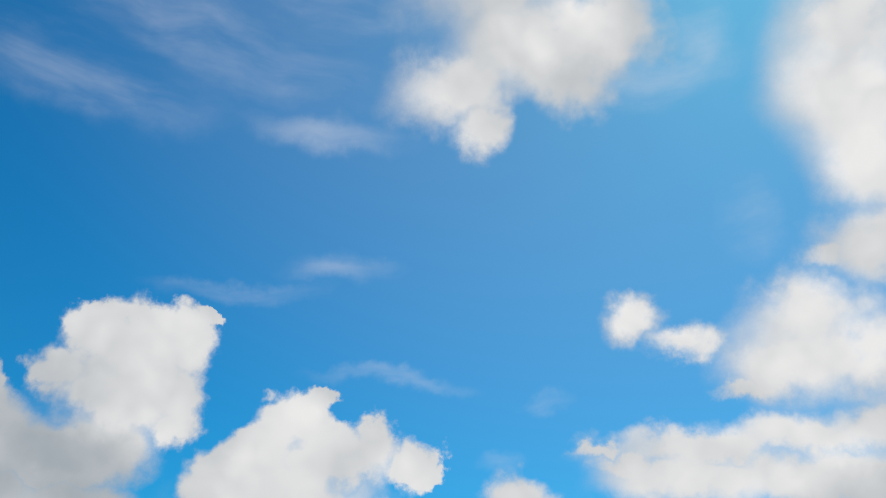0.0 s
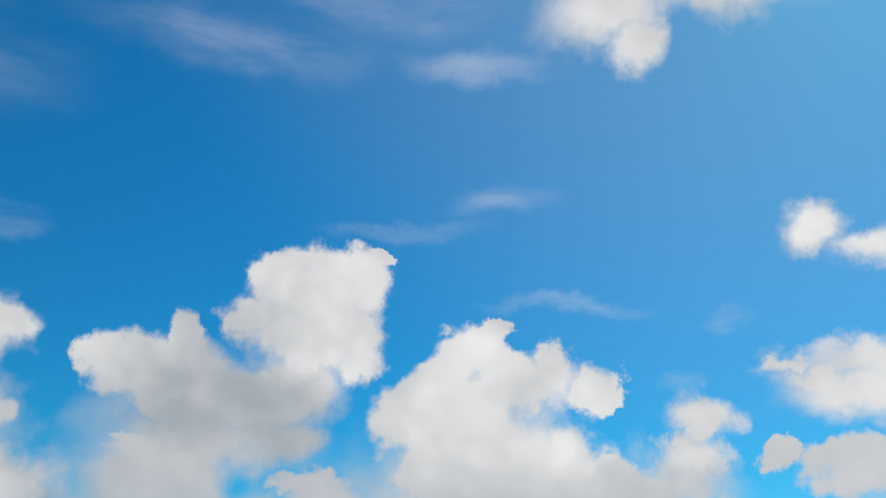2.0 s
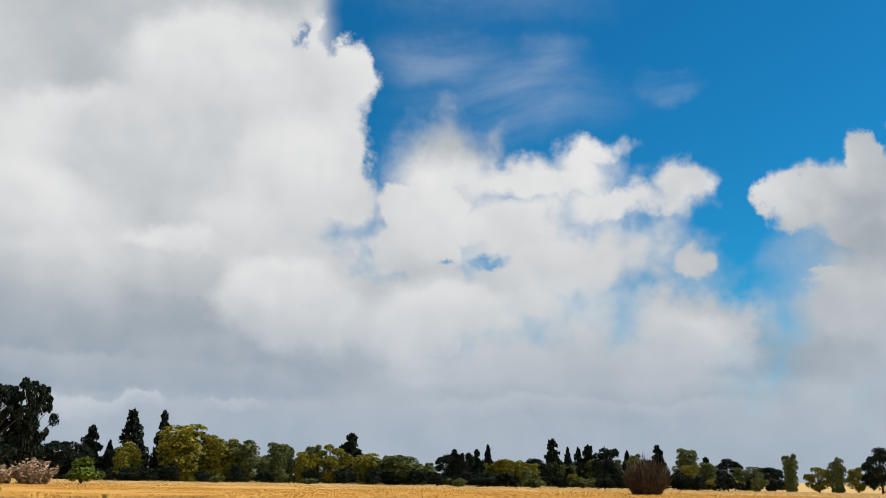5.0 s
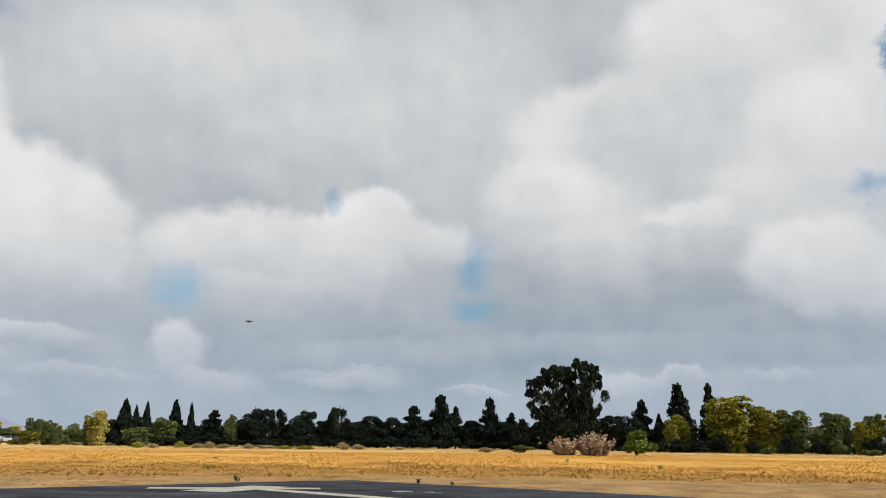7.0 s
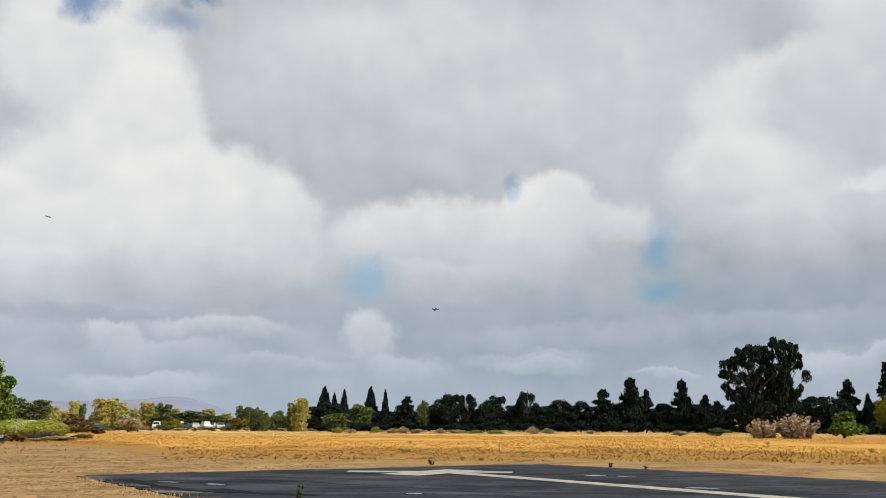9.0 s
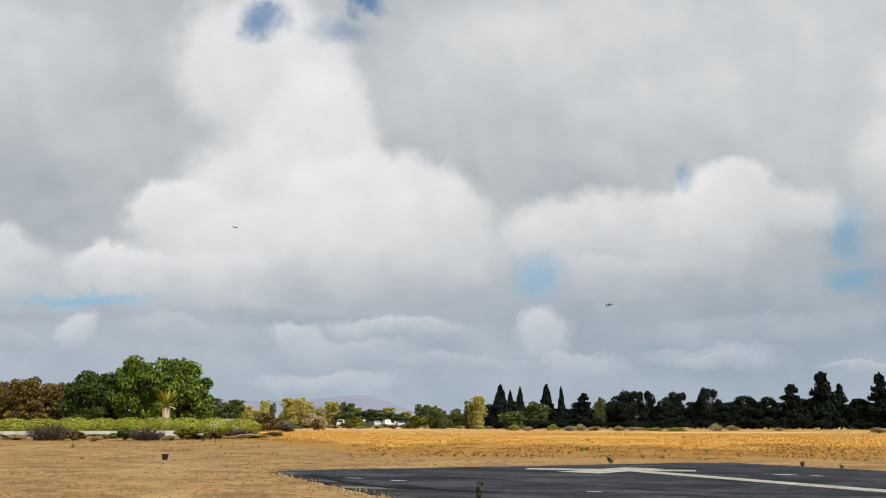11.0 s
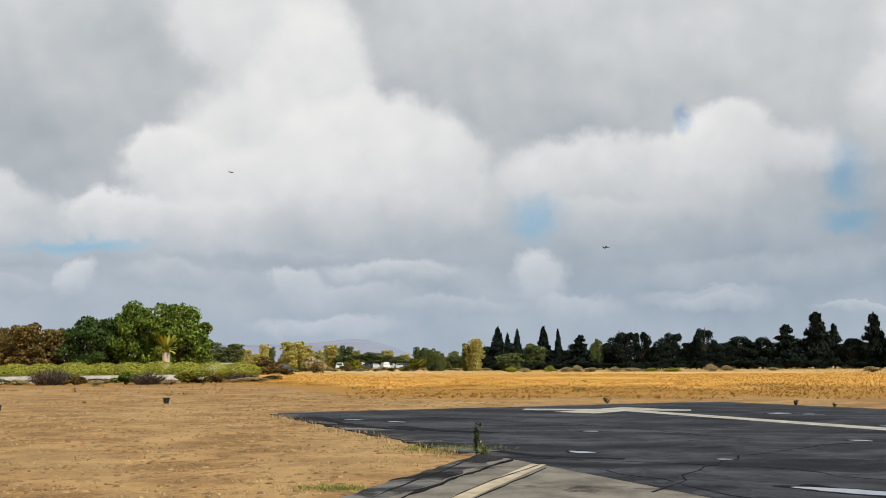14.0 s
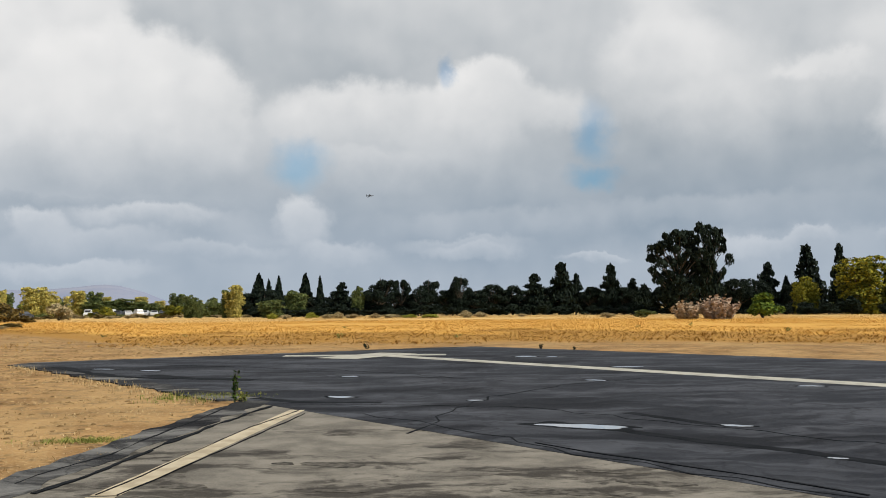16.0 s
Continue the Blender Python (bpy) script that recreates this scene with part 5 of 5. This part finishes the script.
def extrude_outline(outline, half, inset=0.0):
    """A closed shape from a side outline (along x, z), tucked in at the top by inset."""
    bm = bmesh.new()
    top = max(z for _, z in outline)
    low = min(z for _, z in outline)
    sides = []
    for s in (-1, 1):
        sides.append([bm.verts.new((x, s * (half - inset * (z - low) / (top - low)), z)) for x, z in outline])
    bm.faces.new(sides[0])
    bm.faces.new(sides[1][::-1])
    n = len(outline)
    for i in range(n):
        j = (i + 1) % n
        bm.faces.new((sides[0][i], sides[1][i], sides[1][j], sides[0][j]))
    bmesh.ops.recalc_face_normals(bm, faces=bm.faces)
    bmesh.ops.bevel(bm, geom=list(bm.edges), offset=0.035, segments=2, affect="EDGES", clamp_overlap=True)
    return bm


def car(paint, van=False):
    ob = new("parked_car")
    roof = 1.75 if van else 1.45
    part("body", extrude_outline([(-2.15, 0.32), (2.15, 0.32), (2.2, 0.62), (2.05, 0.86), (1.0, 0.96), (-1.9, 1.0), (-2.2, 0.8)], 0.88), PAINTS[paint], ob)
    part("cabin", extrude_outline([(-1.85, 0.97), (1.0, 0.97), (0.35, roof - 0.05), (0.1, roof), (-1.3, roof), (-1.6, roof - 0.06)], 0.82, 0.18), PAINTS[paint], ob)
    for s in (-1, 1):
        w = part("side_window", extrude_outline([(-1.55, 1.04), (0.72, 1.04), (0.28, roof - 0.12), (-1.42, roof - 0.12)], 0.03), M_GLASS, ob, "dark side glass")
        w.location = (0, s * 0.765, 0)
        w.rotation_euler = (s * 0.20, 0, 0)
        lamp = part("headlight", extrude_outline([(2.1, 0.62), (2.215, 0.62), (2.17, 0.76), (2.1, 0.76)], 0.16), M_LAMP, ob, "clear headlight")
        lamp.location = (0, s * 0.62, 0)
    for name, x, lean in (("windscreen", 0.70, -0.95), ("rear_window", -1.75, 0.42)):
        w = part(name, extrude_outline([(-0.02, -0.24), (0.02, -0.24), (0.02, 0.24), (-0.02, 0.24)], 0.62), M_GLASS, ob, "dark glass")
        w.location, w.rotation_euler = (x, 0, (0.97 + roof) / 2), (0, lean, 0)
    for x in (-1.35, 1.35):
        for s in (-1, 1):
            bm = bmesh.new()
            lathe(bm, [(0.19, -0.1), (0.31, -0.1), (0.33, -0.06), (0.33, 0.06), (0.31, 0.1), (0.19, 0.1)], 18)
            wheel = part("wheel", bm, M_TYRE, ob, "black tyre")
            bm = bmesh.new()
            rings = lathe(bm, [(0.2, 0.07), (0.16, 0.08), (0.05, 0.095), (0.01, 0.095)], 18)
            bm.faces.new(rings[-1])
            part("rim", bm, M_RIM, wheel, "grey metal rim")
            wheel.location, wheel.rotation_euler = (x, s * 0.80, 0.33), (-s * math.pi / 2, 0, 0)
    return tagged(ob, PAINT_NAMES[paint] + " car parked at the field's edge", "car", "cars parked beyond the field")


CARS = {}
first = [car(i, i == 0) for i in range(3)]
spots = [(16.9, 226, 0), (16.4, 228, 2), (16.05, 226, 1), (15.6, 227, 0), (15.25, 226, 2), (14.8, 228, 1), (14.2, 226, 0), (13.75, 227, 1), (13.3, 226, 1), (12.8, 228, 2), (24.2, 112, 0), (25.0, 113, 1), (20.3, 178, 2), (-47.3, 180, 1), (-46.4, 180, 0)]
for k, (az, dist, paint) in enumerate(spots):
    m = Matrix.Translation(polar(az, dist)) @ pose(0, 0, 0, 0, 0, az + 90 + fill.uniform(-25, 25) + (75 if dist < 120 else 0))
    if first[paint] is not None:
        ob, first[paint] = first[paint], None
        ob.matrix_basis = m
        CARS[paint] = ob
    else:
        copy_thing(CARS[paint], m)


# ---- model aircraft in the air ----
def model_plane(where, span, heading, bank, mat, label):
    ob = new("model_aircraft")
    bm = bmesh.new()
    L = span * 0.95
    rings = lathe(bm, [(0.01, -L * 0.5), (0.05 * span, -L * 0.35), (0.065 * span, 0), (0.05 * span, L * 0.3), (0.01, L * 0.5)], 12)
    bmesh.ops.rotate(bm, verts=bm.verts, matrix=Matrix.Rotation(math.pi / 2, 3, "Y"))
    part("fuselage", bm, mat, ob)
    for name, x0, half, root, tip, up in (("wing", 0.0, span / 2, 0.30 * span, 0.16 * span, 0), ("tailplane", -L * 0.4, span * 0.19, 0.14 * span, 0.09 * span, 0), ("fin", -L * 0.4, span * 0.17, 0.16 * span, 0.09 * span, 1)):
        bm = bmesh.new()
        t = 0.012 * span
        ends = ((0, root), (half, tip)) if up else ((-half, tip), (0, root), (half, tip))
        rows = []
        for y, c in ends:
            sweep = -abs(y) * 0.35
            pts = [(x0 + sweep + c / 2, t * 0.2), (x0 + sweep, t), (x0 + sweep - c / 2, 0), (x0 + sweep, -t)]
            rows.append([bm.verts.new((px, pz, y) if up else (px, y, pz)) for px, pz in pts])
        for a, c in zip(rows, rows[1:]):
            for i in range(4):
                bm.faces.new((a[i], a[(i + 1) % 4], c[(i + 1) % 4], c[i]))
        bm.faces.new(rows[0]), bm.faces.new(rows[-1])
        bmesh.ops.recalc_face_normals(bm, faces=bm.faces)
        part(name, bm, mat, ob)
    ob.matrix_basis = Matrix.Translation(where) @ pose(0, 0, 0, bank, 0, heading)
    return tagged(ob, label, "model aircraft", "model aircraft in flight")


M_PLANE = material("dark_plane_skin", speckled((0.02, 0.022, 0.026), (0.05, 0.052, 0.058), 6.0), rough=0.5)
model_plane(polar(0.41, 143, EYE + 143 * math.tan(radians(6.94))), 1.25, -12, 28, M_PLANE, "small dark model aircraft banking in flight")
model_plane(polar(23.67, 230, EYE + 230 * math.tan(radians(11.57))), 1.7, 62, 6, M_PLANE, "small dark model aircraft far off in flight")
